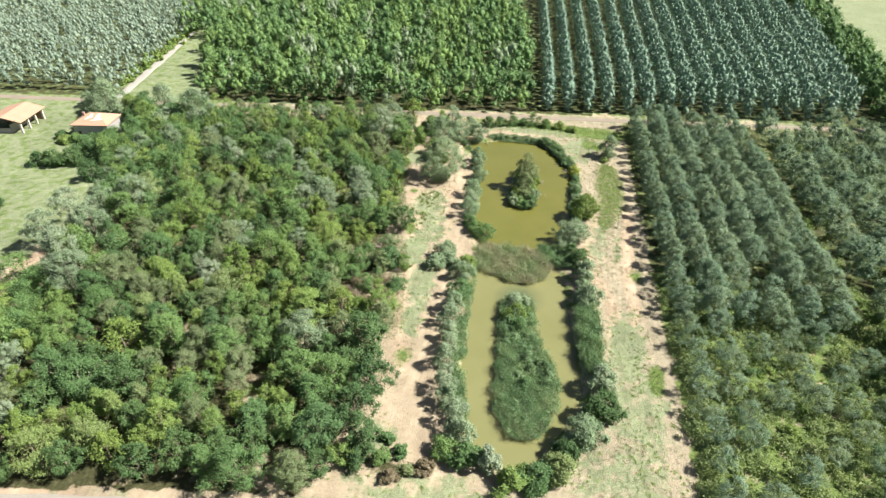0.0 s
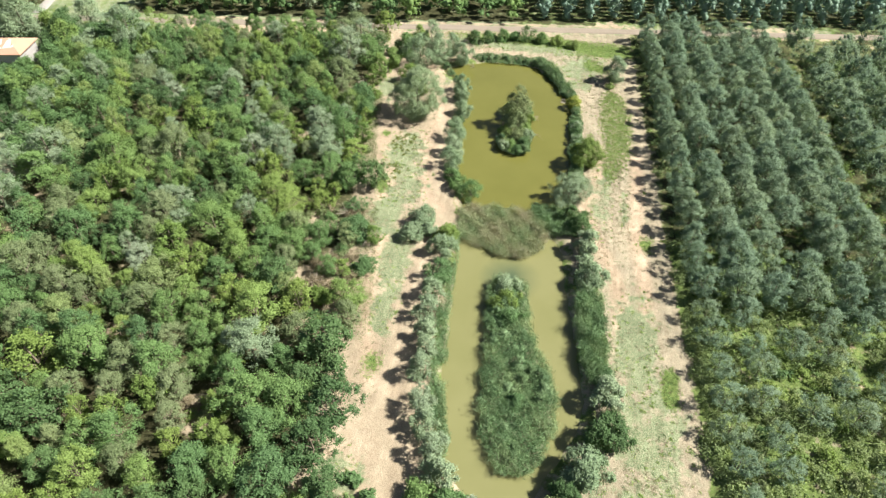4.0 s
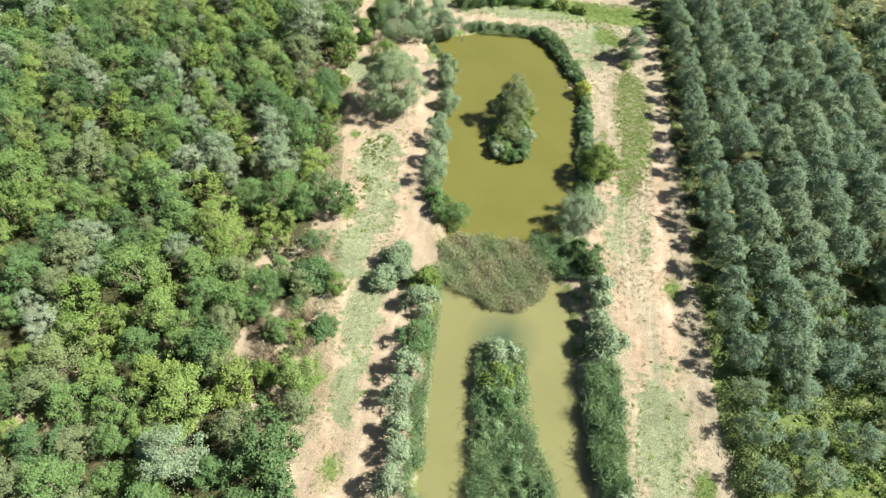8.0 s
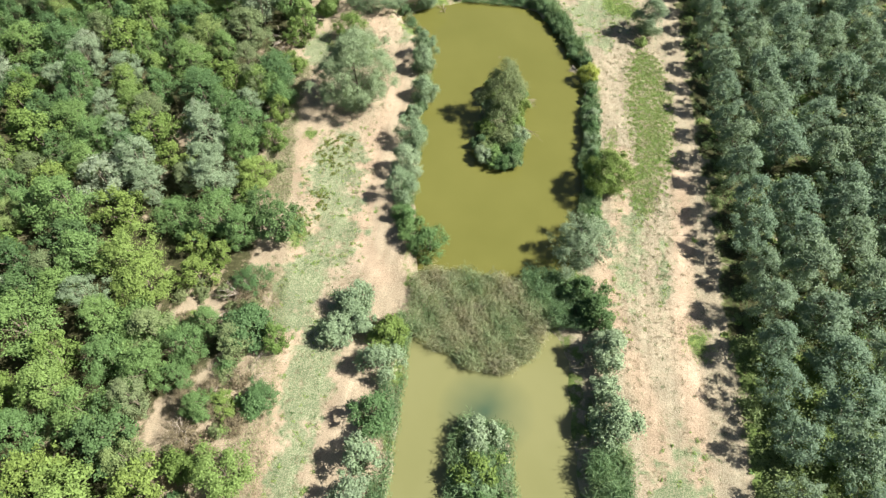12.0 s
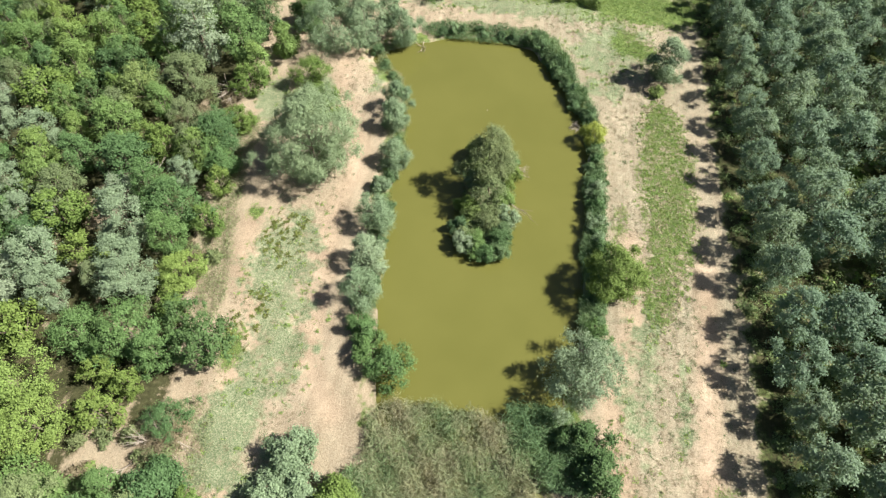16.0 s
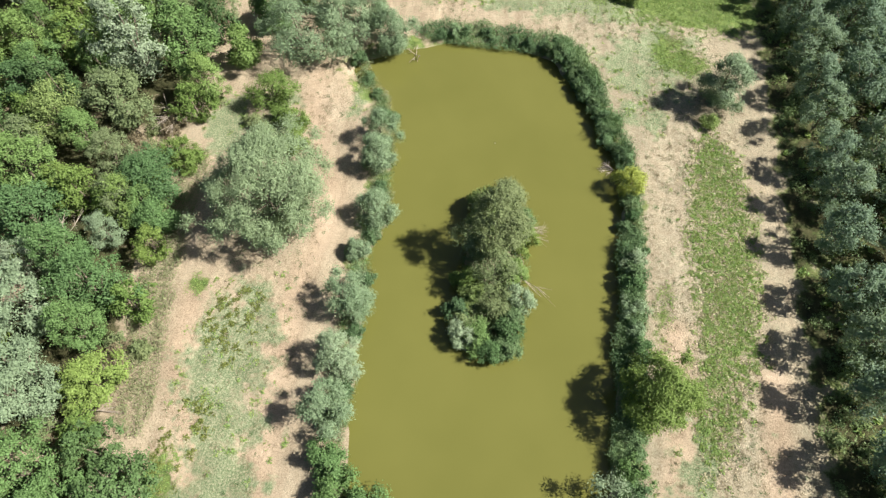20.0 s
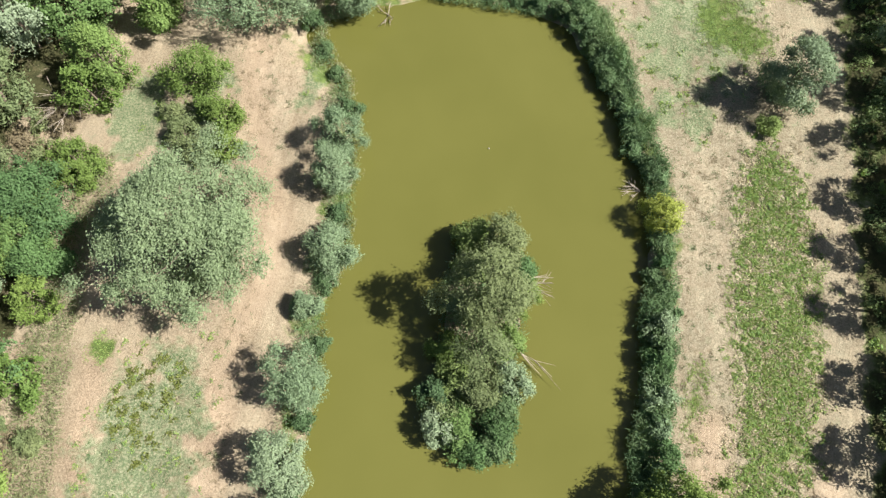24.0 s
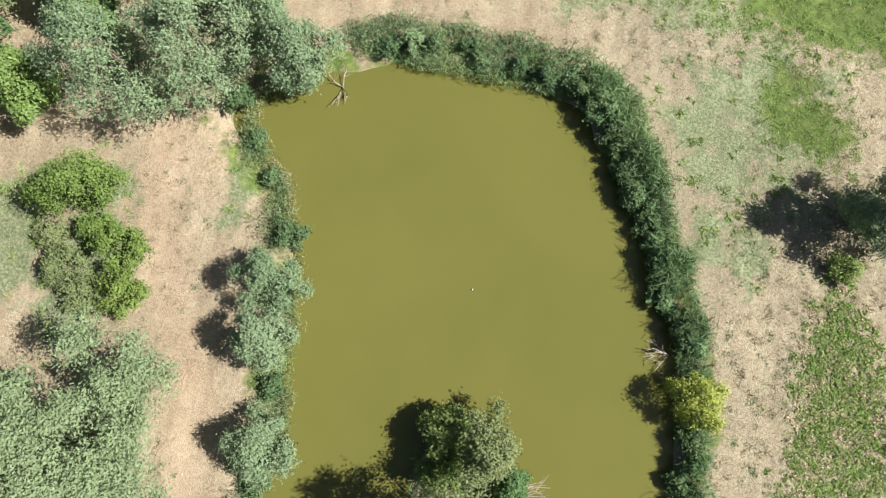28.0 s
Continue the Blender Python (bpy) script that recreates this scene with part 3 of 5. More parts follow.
def ground_sheet():
    xs = np.concatenate([(-3500, -1800, -900, -500), np.arange(-330, -64, 6), np.arange(-60, 46, 1.0), np.arange(50, 190, 6), (260, 500, 900, 1800, 3500)])
    ys = np.concatenate([(-3500, -1500, -700, -350), np.arange(-220, -150, 8), np.arange(-148, 45, 1.0), np.arange(50, 330, 8), (450, 800, 1600, 3500)])
    x, y = np.meshgrid(xs, ys)
    z = heights(x, y)
    wood = np.clip((wood_edge(y) - 3.0 - x) / 3.0, 0, 1) * (y < road_line(x) - 8) * (y > -139 + 0.19 * (x + 50)) * (x > west_edge(y) - 3)
    poplars = np.maximum(np.clip((x - row_line(y) + 5.2) / 2.0, 0, 1) * (y < road_line(x)), (y > road_line(x) + 4) * ((x > -8 - 0.1 * (y - 45)) | (x < -172 - 0.22 * (y - 20)))) * (x < 135)
    meadow = (x < -125) * 1.0
    verge = np.clip(1 - np.abs(y - road_line(x)) / 7, 0, 1)
    beyond = (y > road_line(x) + 4) * 1.0
    south = (y < -128) * (x < 60) * 1.0
    turf = spots_of(TURF, x, y) + 0.14
    turf = np.maximum(turf, south * 0.28)
    lush = spots_of(LUSH, x, y)
    lush = np.maximum.reduce([lush, meadow * 0.36, verge * 0.3, poplars * 0.6, beyond * 0.3])
    turf = np.maximum.reduce([turf, meadow * 0.85, verge * 0.6, beyond * 0.7])
    open_ground = np.clip(1.6 * spots_of([(x, y, r * 0.9, r * 0.9, 1.0) for x, y, r in BARE], x, y), 0, 1)
    # Floor under trees: fallen leaves whose colour includes some of the shade.
    shady_litter = np.maximum.reduce([wood * 0.62 * (1 - open_ground), poplars * np.where(y < -60, 0.2, 0.5), ((y > road_line(x) + 5) & (x < -7 - 0.11 * (y - 45)) & (x > -141 - 0.42 * (y - 30)) & (y < 330)) * 0.62, spots_of([(-18, -126, 9, 4.5, 0.42), (-32, -130, 6, 4, 0.5)], x, y)])
    banks = np.minimum(np.abs(to_shore(FAR_POND, x, y)), np.abs(to_shore(NEAR_POND, x, y)))
    lush = np.maximum(lush, np.clip(1.3 - banks / 2.4, 0, 0.42))
    far_field = (x > 140) | (np.hypot(x, y) > 420)
    turf, lush = np.where(far_field, 0.9, turf), np.where(far_field, 0.2, lush)
    nx, ny = len(xs), len(ys)
    at = np.arange(nx * ny).reshape(ny, nx)
    quads = np.stack([at[:-1, :-1], at[:-1, 1:], at[1:, 1:], at[1:, :-1]], -1).reshape(-1, 4)
    me = mesh_of("ground", np.stack([x, y, z], -1).reshape(-1, 3), quads, ground_mat)
    layer = me.color_attributes.new("cover", "FLOAT_COLOR", "POINT")
    layer.data.foreach_set("color", np.stack([turf, lush, shady_litter, np.clip(0.62 + (x + 4) / 24, 0.62, 1.0) * (np.abs(x) < 62) * (y < 44) * np.clip((to_tracks(x, y) - 0.5) / 1.6, 0.12, 1)], -1).astype(np.float32).ravel())
    me.shade_smooth()
    return tagged(new("ground", me), "dry clay and stubble ground with patches of turf", "ground", kind="structure")


ground = ground_sheet()


def sheet(name, ring, z, mat, label, category):
    bm = bmesh.new()
    bm.faces.new([bm.verts.new((x, y, z)) for x, y in ring])
    bmesh.ops.triangulate(bm, faces=bm.faces)
    me = bpy.data.meshes.new(name)
    bm.to_mesh(me)
    bm.free()
    me.materials.append(mat)
    return tagged(new(name, me), label, category, kind="structure")


def grown(ring, by):
    middle = ring.mean(0)
    return middle + (ring - middle) * (1 + by / np.linalg.norm(ring - middle, axis=1, keepdims=True))


sheet("water_far_pond", grown(FAR_POND, 0.3), WATER, water_olive, "still opaque olive-green pond water", "water")
sheet("water_near_pond", grown(NEAR_POND, 0.3), WATER - 0.004, water_beige, "still silty pale green-beige pond water", "water")


def ribbon(name, path, width, mat, label, lift=0.03):
    """A track with soft shoulders along a row of places."""
    path = np.array(path, float)
    steps = np.concatenate([np.linspace(a, b, max(int(np.hypot(*(b - a)) / 4), 2), endpoint=False) for a, b in zip(path[:-1], path[1:])] + [path[-1:]])
    ahead = np.gradient(steps, axis=0)
    side = unit(np.stack([-ahead[:, 1], ahead[:, 0]], 1))
    rng = np.random.default_rng(5)
    rows = []
    for k, drop in ((-0.5, -0.12), (-0.42, 0.0), (-0.15, 0.03), (0.0, 0.015), (0.15, 0.03), (0.42, 0.0), (0.5, -0.12)):
        off = k * width + (rng.normal(0, 0.15, len(steps)) if abs(k) > 0.4 else 0)
        p = steps + side * np.reshape(off, (-1, 1))
        rows.append(np.column_stack([p, heights(p[:, 0], p[:, 1]) + lift + 0.1 + drop]))
    verts = np.stack(rows, 1)
    at = np.arange(len(steps) * 7).reshape(-1, 7)
    quads = np.stack([at[:-1, 1:], at[:-1, :-1], at[1:, :-1], at[1:, 1:]], -1).reshape(-1, 4)
    return tagged(new(name, mesh_of(name, verts.reshape(-1, 3), quads, mat)), label, "road", kind="structure")


ribbon("road", [(x, road_line(x)) for x in (-420, -200, -100, 0, 100, 200)], 3.8, dirt, "pale gravel road between woods and plantations")
ribbon("road_lane", [(-170, 18), (-173, 30.6), (-184.4, 78), (-194.7, 116), (-206, 160)], 3.8, lane_gravel, "pale gravel lane beside a plantation", lift=0.05)
ribbon("road_track", [(-130, -158.4), (-72, -146.9), (-40, -140.9), (0, -135.4), (30, -132.4)], 5.0, gravel, "pale gravel track along the wood")

# ---- woods ----
wood_models = []
for n, (wide, tall) in enumerate(((3.3, 7.5), (2.9, 8.4), (3.6, 7.0), (2.6, 7.8), (3.1, 6.2), (2.4, 6.8))):
    wood_models.append(tree("broadleaf_tree", 10 + n, (1.0, tall, wide, 0.45), leaf_broad, 8600, 0.104, "leafy green broadleaf tree in a dense wood", lobes=30 + n, tuft=0.45, ragged=0.55, lobe=(0.08, 0.21), upward=0.5))
oak_models = [tree("oak_tree", 30 + n, (1.2, 7.2, 3.4, 0.5), leaf_oak, 6000, 0.135, "dark green oak at the edge of the wood", lobes=32, tuft=0.4, ragged=0.35, lobe=(0.09, 0.20)) for n in range(2)]
silver_models = [tree("white_poplar", 40 + n, (0.8, 9.4, 3.4, 0.45), leaf_silver, 9500, 0.112, "silvery grey-green white poplar in the wood", lobes=32, tuft=0.42, ragged=0.4, upward=0.9, slim=0.45, lobe=(0.08, 0.20)) for n in range(2)]
lime_models = [tree("young_tree", 50 + n, (0.5, 5.6, 2.4, 0.45), leaf_lime, 4400, 0.12, "bright yellow-green young tree in the wood", lobes=24, tuft=0.35, ragged=0.4, lobe=(0.09, 0.22)) for n in range(2)]

silver_spots = [(-52.8, 12, 1.2, 1.0), (-46.2, -44, 1.1, 0.85), (-57.6, -45.5, 1.3, 0.8), (-46.3, -27, 0.7, 0.8), (-54.6, -69.2, 0.95, 0.85), (-39, -104.6, 1.35, 0.9), (-62, -49, 1.2, 0.75), (-49, -37.6, 1.25, 0.85),
                (-53, -1.5, 1.5, 1.05), (-118, -73, 1.6, 0.85), (-109, -76, 1.4, 0.9), (-103.5, -92, 1.7, 0.9), (-108, -60, 1.5, 0.85), (-98, -97, 1.5, 0.85), (-114, -65, 1.4, 0.8), (-118, -82, 1.5, 0.8), (-70.3, -69, 0.9, 0.9),
                (-118, -24.5, 1.2, 0.95), (-124, -40, 1.2, 0.85), (-121, -3, 1.9, 0.85), (-64, -38.8, 1.0, 0.8)]
oak_spots = [(-32, -53.3, 1.1, 1.0), (-27.5, -101, 1.7, 0.85), (-22.4, -111.5, 1.4, 0.9), (-29.2, -108.5, 1.05, 1.0), (-23.8, -118.4, 1.3, 0.9), (-20.6, -124, 1.1, 0.9), (-26.5, -130.5, 0.8, 1.0), (-43, -131, 1.0, 1.0),
             (-55, -137, 1.0, 1.0), (-67, -139, 1.0, 1.0), (-49.5, -133.5, 1.1, 1.0), (-24.5, -106, 0.9, 0.9), (-38, -129.5, 1.0, 0.9), (-62, -8, 1.1, 1.0), (-36, -50, 0.9, 1.0)]
lime_spots = [(-39.5, -34.8, 1.1, 0.9), (-40.6, -27.5, 0.95, 0.9), (-44, -20, 1.0, 0.9), (-27.2, -70.3, 0.9, 0.8), (-43.7, -57.5, 1.0, 0.8), (-39.4, -58.6, 0.9, 0.9), (-41.8, -15.4, 0.8, 0.8), (-31, -80, 0.9, 0.6),
              (-58, -118, 1.1, 0.9), (-45, -122, 1.1, 1.0), (-72, -101, 1.0, 0.9), (-50, -92, 1.0, 0.9)]

# Trees that stand out at the wood's open edge: x, y, size and height ratio
edge_spots = [(-47.6, -65.3, 1.35, 0.75), (-43.2, -72.6, 1.2, 0.8), (-47.3, -77.4, 1.15, 0.85), (-32.5, -71.0, 1.15, 0.65), (-38.3, -77.7, 0.75, 0.8), (-33.4, -81.1, 0.85, 0.75), (-26.3, -78.3, 0.72, 0.6),
              (-39.4, -43.6, 1.3, 0.7), (-44.2, -19.0, 1.15, 0.85), (-59.1, -21.0, 1.45, 0.8), (-48.0, -54.0, 1.2, 0.75), (-43.0, -3.7, 1.2, 1.0), (-43.4, -22.6, 0.9, 0.8), (-52.9, -88.0, 1.15, 0.85), (-33.4, -61.8, 0.9, 0.6)]
oak_spots += [(-42.3, -87.0, 1.3, 0.9)]
lime_spots += [(-54.3, -78.1, 1.4, 1.0), (-48.0, -92.6, 1.5, 1.0), (-41.3, -62.6, 1.2, 0.8), (-39.1, -48.1, 0.95, 0.7), (-43.6, -7.0, 1.1, 1.0)]
silver_spots += [(-44.4, -47.2, 1.15, 0.8)]
named = [(x, y, 2.9 * s) for x, y, s, _ in silver_spots + oak_spots + lime_spots + edge_spots]
rng = np.random.default_rng(7)
wood_spots, taken = [], list(named)
for _ in range(14000):
    x, y = rng.uniform(-150, -20), rng.uniform(-150, 32)
    size = 0.8 + 1.1 * rng.beta(1.2, 1.7)
    if x > wood_edge(y) - 2.0 or y > road_line(x) - 9 or y < -138 + 0.19 * (x + 50) or x < west_edge(y):
        continue
    if any((x - a) ** 2 + (y - b) ** 2 < r * r for a, b, r in BARE):
        continue
    if all((x - a) ** 2 + (y - b) ** 2 > (0.66 * (r + 2.9 * size)) ** 2 for a, b, r in taken):
        wood_spots.append((x, y, size, rng.uniform(0.9, 1.2) / size ** 0.6))
        taken.append((x, y, 2.9 * size))
fine_models = [tree("broadleaf_tree", 20 + n, (0.6, tall, wide, 0.45), leaf_broad, 9600, 0.096, "leafy green broadleaf tree at the edge of the wood", lobes=36, tuft=0.4, ragged=0.55, lobe=(0.08, 0.20), upward=0.5) for n, (wide, tall) in enumerate(((3.2, 7.2), (2.8, 8.0), (3.5, 6.6), (2.5, 6.4)))]
wood_spots.sort(key=lambda s: float(wood_edge(s[1])) - s[0])
near_spots = [s for s in wood_spots[:290] if s[1] > -75 and s[0] > float(wood_edge(s[1])) - 17]
chance = np.random.default_rng(19)
kinds = [(chance.uniform(), s) for s in wood_spots[:290]]
lime_spots += [(x, y, 1.2 * size, tall) for k, (x, y, size, tall) in kinds if k < 0.13]
silver_spots += [(x, y, 0.85 * size, tall * 0.85) for k, (x, y, size, tall) in kinds if 0.13 < k < 0.19]
oak_spots += [(x, y, 0.95 * size, tall) for k, (x, y, size, tall) in kinds if 0.19 < k < 0.29]
olive_spots = [s for k, s in kinds if 0.29 < k < 0.48]
olive_models = [tree("broadleaf_tree", 55 + n, (0.8, 7.0, 3.1, 0.45), leaf_dull, 8600, 0.1, "dull olive-green broadleaf tree in the wood", lobes=34, tuft=0.42, ragged=0.45, lobe=(0.08, 0.2), upward=0.6) for n in range(2)]
plain = [s for k, s in kinds if k > 0.48]
near_spots = [s for s in near_spots if s in plain]
plant(olive_models, olive_spots, "trees of the west wood", rng)
plant(fine_models, edge_spots + near_spots, "trees of the west wood", rng)
plant(wood_models, [s for s in plain if s not in near_spots], "trees of the west wood", rng)
plant(oak_models, oak_spots, "oaks at the wood's edge", rng)
plant(silver_models, silver_spots, "white poplars in the wood", rng)
plant(lime_models, lime_spots, "yellow-green young trees", rng)

# ---- poplar plantation beside the ponds ----
poplar_models = [tree("poplar", 60 + n, (1.6, 8.8, 3.35, 0.4), leaf_poplar, 8600, 0.118, "grey-green plantation poplar in a straight row", lobes=28, tuft=0.5, upward=0.8, slim=0.5, girth=0.1, ragged=0.3, lobe=(0.10, 0.24)) for n in range(4)]
young_models = [tree("poplar", 64 + n, (1.2, 8.4, 3.4, 0.45), leaf_poplar, 4300, 0.115, "thin-crowned young plantation poplar among undergrowth", lobes=26, tuft=0.5, upward=0.8, slim=0.5, girth=0.08, ragged=0.4, lobe=(0.09, 0.22)) for n in range(3)]
poplar_spots, young_spots, outer_spots = [], [], []
for k in range(6):
    for y in np.arange(34, -152, -6.0):
        x = float(row_line(y)) + 6.7 * k + rng.normal(0, 0.25)
        young = np.clip((-62 - y + 6 * rng.normal()) / 30, 0, 1)
        if (k > 0 and rng.uniform() < 0.04 + 0.2 * young) or y > road_line(x) - 7:
            continue
        spot = (x, y + rng.normal(0, 0.3), (1 - 0.2 * young) * rng.uniform(0.9, 1.1), 1.02 - 0.1 * young)
        (young_spots if young > 0.35 else poplar_spots).append(spot)
for k in range(5):
    for y in np.arange(36, -152, -6.8):
        x = float(row_line(y)) + 45.0 + 10.4 * k + rng.normal(0, 0.5)
        if y < road_line(x) - 5 and rng.uniform() > 0.1:
            outer_spots.append((x, y + rng.normal(0, 0.6), rng.uniform(1.1, 1.42), rng.uniform(0.85, 1.0)))
first_row = [s for s in poplar_spots if s[0] < float(row_line(s[1])) + 3]
inner_rows = [(x + rng.normal(0, 0.35), y + rng.normal(0, 0.5), size * 1.16, tall * 0.88) for x, y, size, tall in poplar_spots if x > float(row_line(y)) + 3]
first_row = [(x + 0.3, y, size * 0.93, tall) for x, y, size, tall in first_row]
plant(poplar_models, first_row + inner_rows, "poplars in rows", rng)
plant(young_models, young_spots, "poplars in rows", rng)

undergrowth = [tree("undergrowth_bush", 70 + n, (0.0, 1.5, 1.5, 0.4), (leaf_lime, leaf_broad, leaf_olive)[n], 1100, 0.115, "low green undergrowth bush among the poplars", "bush", girth=0.04, lobes=7, tuft=0.3) for n in range(3)]
under_spots = []
for _ in range(210):
    y = rng.uniform(-150, 20) if rng.uniform() < 0.22 else rng.uniform(-150, -60)
    k = rng.integers(1 if y > -70 else 0, 9)
    under_spots.append((float(row_line(y)) + 6.7 * k + 3.3 + rng.normal(0, 1.2), y, rng.uniform(0.7, 1.5), rng.uniform(0.7, 1.1)))
plant(undergrowth, under_spots, "undergrowth between the rows", rng)


# ---- far woods and plantations, one mesh each ----
def far_trees(name, spots, shapes, mat, count, leaf, label, category, upward=0.3, slim=0.6, lobes=8, tone=lambda x, y, k: k, ragged=0.15, lobe=(0.18, 0.34), inner=0.72):
    """Many trees in one mesh: leaves over dense inner lobes, with one tone a tree."""
    rng = np.random.default_rng(len(spots))
    models = []
    for shape in shapes:
        v, q, centres, radii = crown_leaves(rng, shape, count, leaf, slim, lobes, 0.5, upward, 5, ragged, lobe)
        for c, r in zip(centres, radii * inner if inner else ()):
            around = np.linspace(0, 6.283, 7)[:-1]
            ball = np.array([(math.cos(a) * math.sin(b), math.sin(a) * math.sin(b), math.cos(b)) for b in (0.3, 1.2, 2.2) for a in around + b])
            at = len(v) + np.arange(18).reshape(3, 6)
            v = np.concatenate([v, c + ball * r * rng.uniform(0.6, 1.1, (18, 1))])
            q = np.concatenate([q, np.stack([at[1:], np.roll(at[1:], -1, 1), np.roll(at[:-1], -1, 1), at[:-1]], -1).reshape(-1, 4), [at[0, [0, 1, 2, 3]], at[0, [0, 3, 4, 5]]]])
        models.append((v, q, centres))
    verts, quads, tones, start = [], [], [], 0
    for n, (x, y, size, tall) in enumerate(spots):
        v, q, _ = models[n % len(models)]
        a = rng.uniform(0, 6.283)
        turn = np.array([[math.cos(a), math.sin(a), 0], [-math.sin(a), math.cos(a), 0], [0, 0, tall]]) * size
        verts.append(v @ turn + (x, y, 0))
        quads.append(q + start)
        start += len(v)
        tones.append(np.full(len(v), tone(x, y, rng.uniform())))
    ob = new(name, mesh_of(name, np.concatenate(verts), np.concatenate(quads), mat, np.concatenate(tones)))
    ob.data.materials.append(bark)
    return tagged(ob, label, category, kind="stuff")


def scatter(count, x0, x1, y0, y1, gap, keep, lo=0.8, hi=1.25):
    spots = []
    cells = collections.defaultdict(list)
    for _ in range(count):
        x, y = rng.uniform(x0, x1), rng.uniform(y0, y1)
        if not keep(x, y):
            continue
        i, j = int(x // gap), int(y // gap)
        if all((x - a) ** 2 + (y - b) ** 2 > gap * gap for p in (i - 1, i, i + 1) for q in (j - 1, j, j + 1) for a, b in cells[p, q]):
            cells[i, j].append((x, y))
            spots.append((x, y, rng.uniform(lo, hi), rng.uniform(0.85, 1.25)))
    return spots


def lane_line(y):
    return -166 - 0.22 * (y - 20)


far_trees("far_wood_west", wood_spots[290:], [(0.8, 7.5, 3.2, 0.45), (0.8, 8.2, 2.8, 0.45), (0.8, 6.8, 3.4, 0.45)], leaf_far_wood, 3200, 0.15, "dense green deciduous wood west of the ponds", "woods", lobes=14, slim=0.5, inner=0.0)
far_wood = scatter(9000, -260, 0, 30, 280, 5.9, lambda x, y: y > road_line(x) + 4.5 and x < -7 - 0.11 * (y - 45) and x > (-141 - 0.42 * (y - 30) if y < 106 else lane_line(y) - 7), 0.8, 1.7)
far_pale = [s for n, s in enumerate(far_wood) if n % 9 == 4]
far_green = [s for n, s in enumerate(far_wood) if n % 9 != 4]
FULL = dict(lobes=9, ragged=0.22, lobe=(0.24, 0.40), inner=0.7)
far_trees("far_woods", far_green, [(0.6, 9.5, 3.9, 0.5), (0.6, 8.2, 4.2, 0.5), (0.6, 10.5, 3.4, 0.5)], leaf_far_wood, 900, 0.19, "mixed green deciduous wood beyond the road", "woods", tone=lambda x, y, k: 0.04 + 0.68 * k, **FULL)
far_trees("far_white_poplars", far_pale, [(0.6, 11.5, 3.6, 0.5), (0.6, 12.5, 3.2, 0.5)], leaf_far_silver, 900, 0.18, "silvery grey-green poplars in the wood beyond the road", "woods", upward=0.9, **FULL)
north_rows = []
for k in range(20):
    for s in np.arange(2, 225, 3.1):
        x0 = 1.5 + 7.6 * k
        x, y = x0 + (x0 - 48) * 0.0018 * s, float(road_line(x0)) + 6 + s
        if x < 121 + 0.09 * (y - 60) and rng.uniform() > 0.03:
            north_rows.append((x + rng.normal(0, 0.12), y, rng.uniform(0.94, 1.06), rng.uniform(0.93, 1.07)))
far_trees("far_plantation", north_rows, [(0.6, 14.0, 2.85, 0.4), (0.6, 13.2, 2.75, 0.38), (0.6, 13.6, 2.9, 0.42)], leaf_hazy_poplar, 620, 0.17, "rows of tall grey-green plantation poplars beyond the road", "plantation", 0.6, 0.5, 9, ragged=0.12, lobe=(0.4, 0.62), inner=0.6)
west_rows = []
for k in range(34):
    for s in np.arange(4, 260, 6.5):
        x, y = lane_line(20 + s) - 9 - 6.3 * k, float(road_line(-166 - 6.3 * k)) + 6 + s
        if rng.uniform() > 0.05:
            west_rows.append((x + rng.normal(0, 0.4), y + rng.normal(0, 0.4), rng.uniform(0.85, 1.1), rng.uniform(0.9, 1.1)))
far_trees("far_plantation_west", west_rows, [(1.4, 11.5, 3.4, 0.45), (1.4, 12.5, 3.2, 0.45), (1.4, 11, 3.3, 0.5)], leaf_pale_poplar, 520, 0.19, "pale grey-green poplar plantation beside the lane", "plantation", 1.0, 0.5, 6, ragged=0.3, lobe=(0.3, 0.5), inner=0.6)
far_trees("far_poplar_rows", outer_spots, [(1.4, 9.6, 3.6, 0.42), (1.4, 9.2, 3.4, 0.42)], leaf_outer_poplar, 4200, 0.15, "outer rows of grey-green plantation poplars", "plantation", 0.8, 0.5, 15, ragged=0.25, lobe=(0.16, 0.30), inner=0.5)
hedge = [(124 + 0.09 * (y - 60) + rng.uniform(2, 16), y, rng.uniform(0.9, 1.3), 1.0) for y in np.arange(-150, 330, 1.7)]
far_trees("far_hedgerow", hedge, [(0.3, 11, 4.2, 0.5), (0.3, 9.5, 4.0, 0.5)], leaf_far_wood, 620, 0.24, "tall dark green hedgerow along a field", "woods", tone=lambda x, y, k: 0.05 + 0.4 * k, **FULL)
gap_bushes = [(float(row_line(y)) + 39.6 + 10.4 * k + rng.normal(0, 1.3), y, rng.uniform(0.6, 1.5), rng.uniform(0.7, 1.3)) for k in range(5) for y in np.arange(-150, 34, 3.4) if rng.uniform() < 0.6]
far_trees("far_gap_bushes", gap_bushes, [(0.0, 3.4, 1.9, 0.4), (0.0, 2.6, 2.1, 0.4)], leaf_far_wood, 700, 0.14, "yellow-green bushes in the gap between poplar blocks", "bushes", lobes=9, inner=0.0, ragged=0.3, tone=lambda x, y, k: 0.55 + 0.4 * k)
brambles = []
for _ in range(2900):
    y = rng.uniform(-150, 34) if rng.uniform() < 0.5 else rng.uniform(-150, -55)
    x = float(row_line(y)) + (rng.uniform(-2.6, 0) if rng.uniform() < (0.06 if y > -60 else 0.1) else rng.uniform(0, 95))
    brambles.append((x, y, rng.uniform(0.5, 1.3) * (1.35 if y < -60 else 1.0), rng.uniform(0.6, 1.2)))
